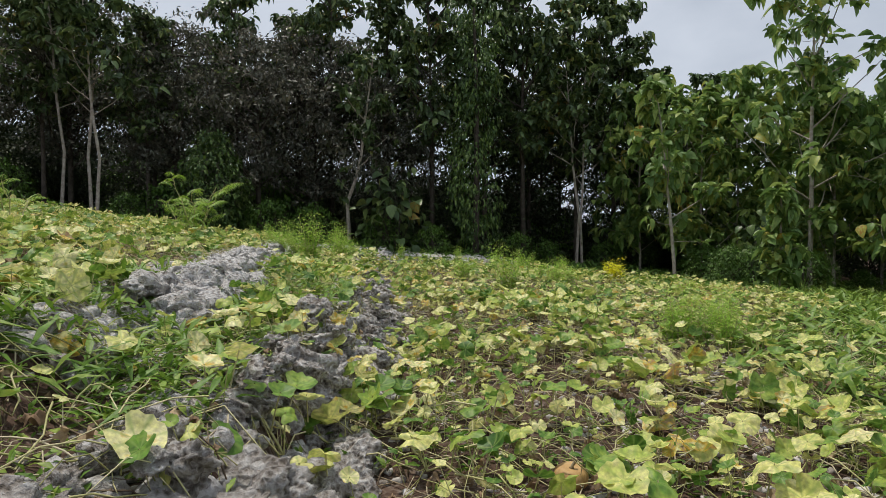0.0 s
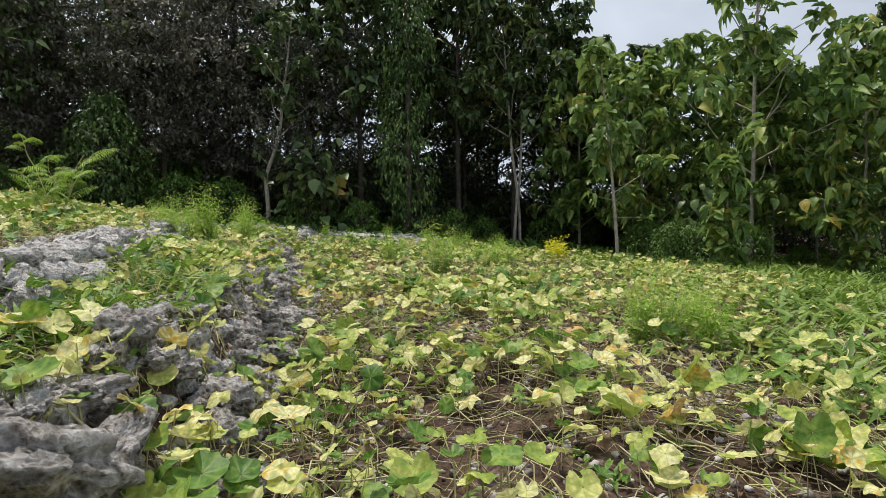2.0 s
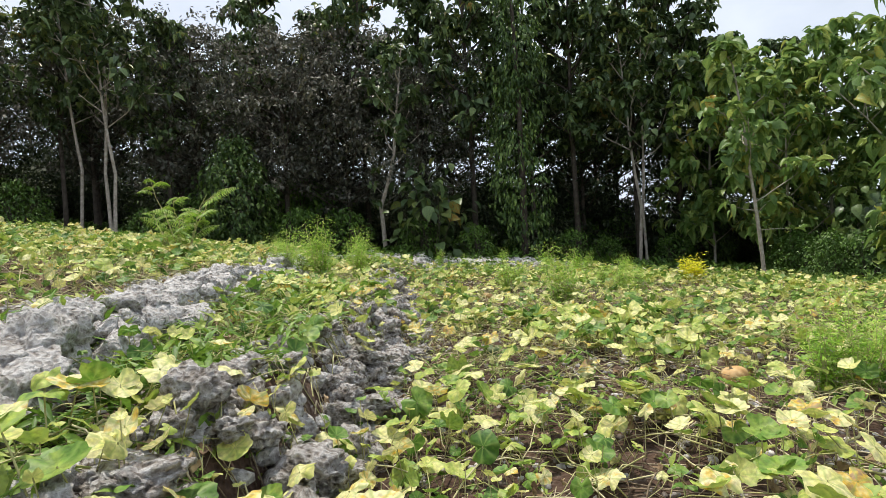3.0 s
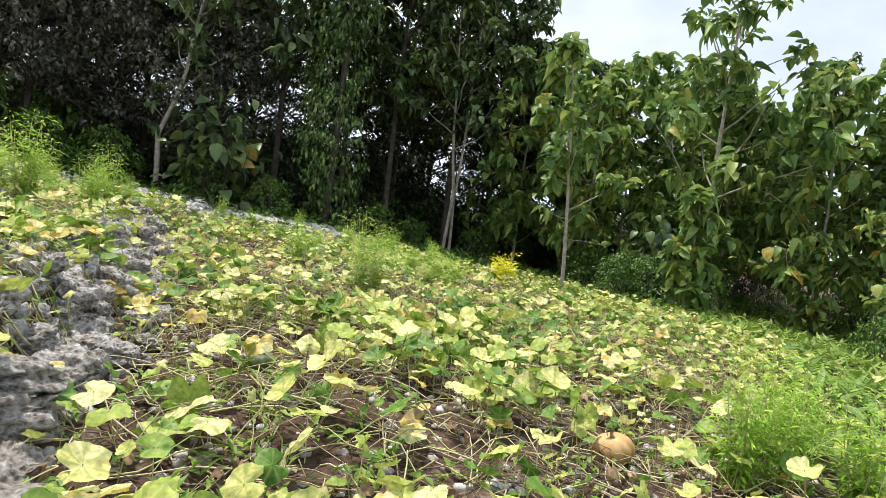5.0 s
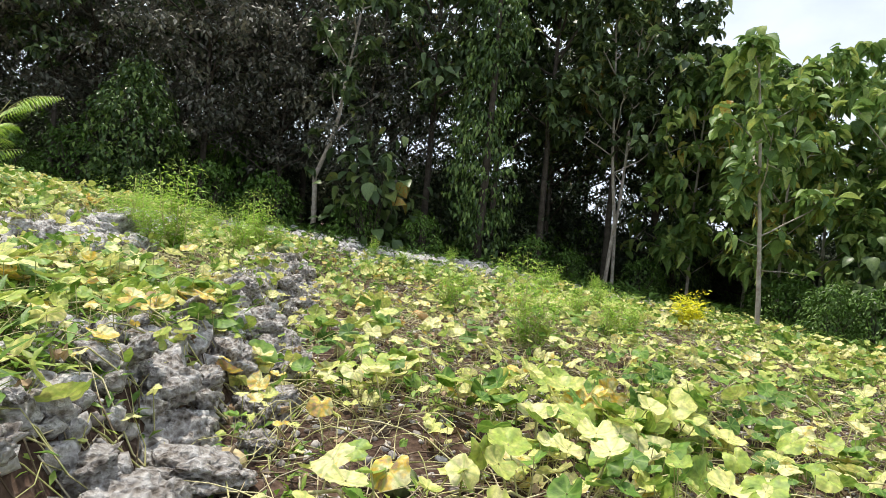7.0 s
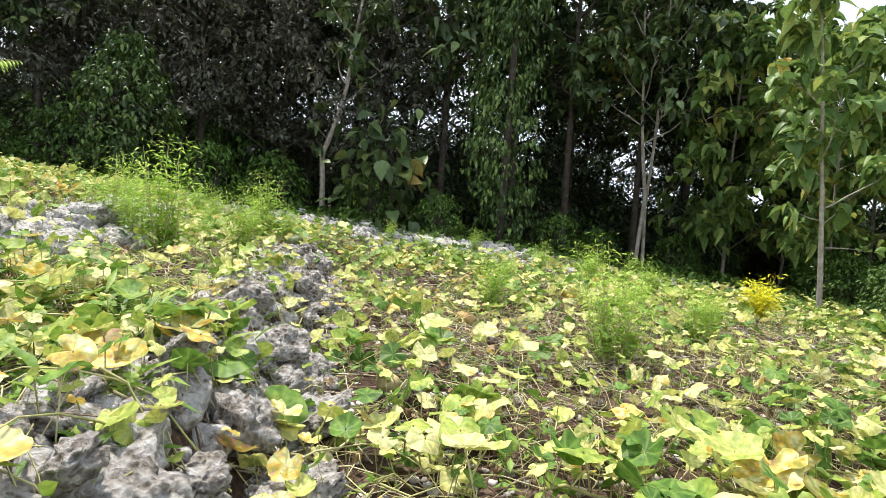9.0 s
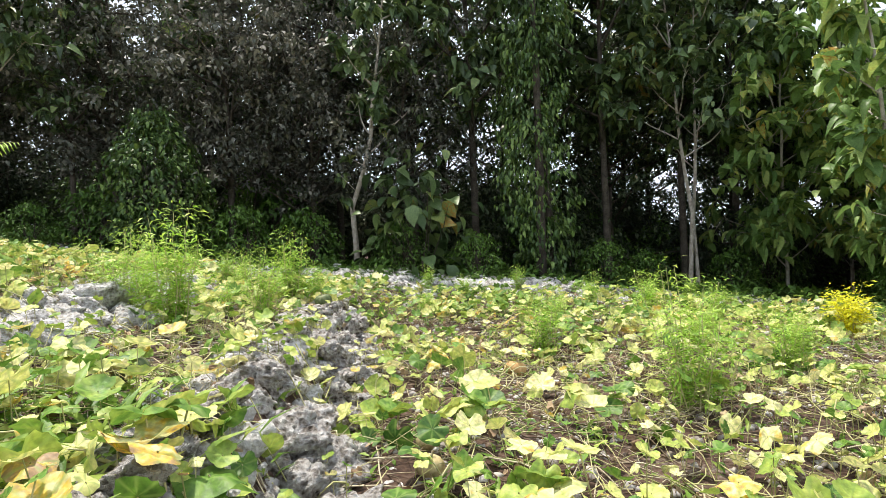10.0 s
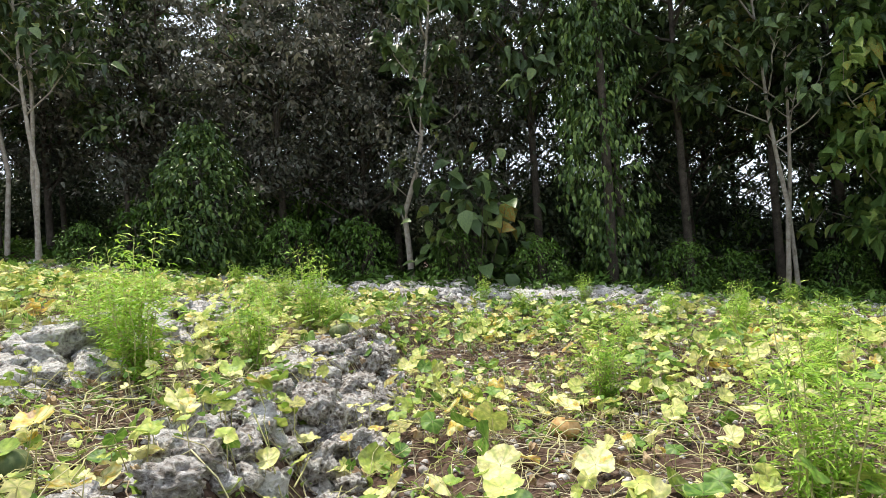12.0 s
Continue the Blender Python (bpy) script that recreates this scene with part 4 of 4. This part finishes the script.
undergrowth("low_weeds", "low green weeds among the pumpkin leaves", 18000, -10, 9.5, 0.8, 23, 0.075, M_WEED, SMALL_BLADE, 0.12, lambda x, y: 0.25 + 0.6 * (np.sin(1.1 * x + 2 + 0.8 * y) * np.cos(0.9 * y - 1) > 0.1))
undergrowth("wispy_weeds", "wispy grey-green weeds spilling over the bank", 650, -3.2, -1.3, 2.6, 11.0, 0.17, M_WEED, THIN_BLADE, 0.22, None, 9)
undergrowth("far_weeds", "green weeds growing through the stones", 2200, -14, 9, 18, 25, 0.16, M_WEED, SMALL_BLADE, 0.25, lambda x, y: 0.2 + 0.8 * (np.sin(1.7 * x + y) > 0.2), 5)
undergrowth("edge_grass", "rank green grass along the forest edge", 7000, 3.5, 22, 3, 27, 0.30, M_GRASS, THIN_BLADE, 0.15, lambda x, y: 1.0 * (x > field_edge(y) - 0.2), 6)
undergrowth("forest_floor_plants", "dark green seedlings on the forest floor", 2600, -22, 10, 23.5, 32, 0.24, M_SHRUB, SMALL_BLADE, 0.3, None, 6)
straw_litter(7000, -6, 7, 1.0, 19)
runner_tangle(2000, -4.5, 5.5, 1.5, 15)
dry_leaves(3200, -6, 7, 1.0, 21)
pumpkin_leaf_field()

for x, y, s, mat, label in [
    (2.3, 7.8, 0.13, M_GOURD, "ripe orange-tan ribbed pumpkin on bare soil"), (-0.72, 9.08, 0.10, M_GOURD_PALE, "small brownish ribbed pumpkin beside the stone bank"),
    (0.18, 8.97, 0.10, M_GOURD_GREEN, "striped green pumpkin half under a pale leaf"), (-0.57, 11.95, 0.08, M_GOURD_PALE, "pale flattened pumpkin on the soil"),
    (-0.52, 11.5, 0.09, M_GOURD_PALE, "pale flattened pumpkin on the soil"), (0.1, 14.0, 0.115, M_GOURD, "ripe tan ribbed pumpkin on stony soil"),
    (-2.19, 15.5, 0.11, M_GOURD_GREEN, "dark green pumpkin resting on the stone bank"), (-2.45, 11.8, 0.12, M_GOURD_GREEN, "greenish pumpkin between leaves on the bank"),
    (0.62, 3.1, 0.10, M_GOURD, "orange pumpkin under yellowing leaves"), (-3.1, 17.2, 0.10, M_GOURD_PALE, "pale pumpkin on the upper ground")]:
    pumpkin(x, y, s, mat, label, lift=0.10 if "stone bank" in label and "resting" in label else 0.0)


def charred_stump(x, y):
    bm = bmesh.new()
    bmesh.ops.create_cone(bm, cap_ends=True, segments=14, radius1=0.19, radius2=0.13, depth=0.34)
    bmesh.ops.subdivide_edges(bm, edges=bm.edges[:], cuts=2, use_grid_fill=True)
    for v in bm.verts:
        v.co += Vector((noise.noise(v.co * 7), noise.noise(v.co * 7 + Vector((9, 0, 0))), noise.noise(v.co * 5 + Vector((0, 9, 0))))) * 0.05
    me = bpy.data.meshes.new("charred_stump")
    bm.to_mesh(me)
    bm.free()
    me.materials.append(M_CHAR)
    ob = tagged(new("charred_stump", me), "small black charred stump among the leaves", "stump")
    ob.matrix_basis = pose(x, y, ground_at(x, y) + 0.12, 14, 6, 30)


charred_stump(3.2, 21.0)

# ---------------------------------------------------------------- pieces: leaves on their runners, stones of the banks
for x, y, a, big in [(-1.25, 10.0, 2.0, 1.2), (-1.6, 10.2, 0.5, 1.2), (0.3, 10.0, 0.2, 1.2), (1.2, 10.2, 0.1, 1.3), (-1.05, 3.3, 1.7, 1.15), (-1.9, 4.6, 0.8, 1.15), (-0.2, 10.4, 0.3, 1.2)]:
    pumpkin_vine(x, y, a, 7, 1.0, big)
for k in range(31):
    x, y = rng.uniform(-2.6, 2.6), 1.9 + 11 * k / 36 + rng.uniform(-0.3, 0.3)
    if 5.6 < y < 8.2 and -0.9 < x < 1.5:
        x += 2.6
    pumpkin_vine(x, y, rng.uniform(0, 6.3), 8, rng.uniform(0.8, 1.5), 0.9)

loose_stones("bank_rubble", "grey limestone rubble filling the stone banks", np.concatenate([np.column_stack([bank(y) + 0.25 - w, y]) for y, w in [(rng.uniform(-1, 17, 1500), rng.uniform(0, 1.0, 1500))]]
             + [np.column_stack([upper_bank(y) + 0.3 - w, y]) for y, w in [(rng.uniform(3, 18, 1700), rng.uniform(0, 1.0, 1700))]]), 0.16)
loose_stones("scattered_pebbles", "pale pebbles strewn over the soil", np.column_stack([rng.uniform(-4.5, 7, 13000), rng.uniform(1.5, 21, 13000)]), 0.05, M_PEBBLE)
loose_stones("stone_heap", "low heap of grey stones along the field's far edge", np.column_stack([rng.normal(-1.2, 2.2, 700), rng.normal(23.7, 0.8, 700)]), 0.22, lift=0.3)
loose_stones("far_rubble", "grey stones strewn at the foot of the trees", np.column_stack([rng.uniform(-14, 8, 700), rng.uniform(20, 25, 700)]), 0.20)
stone_bank("stone_bank", "low bank of weathered grey limestone with vines over it", bank, -0.6, 16.6, 300, 0.75, 0.27, ROCKS, 0.2)
stone_bank("upper_stone_bank", "higher dry bank of heaped grey limestone", upper_bank, 4.5, 16.5, 300, 0.5, 0.27, BANK_ROCKS, 0.28)
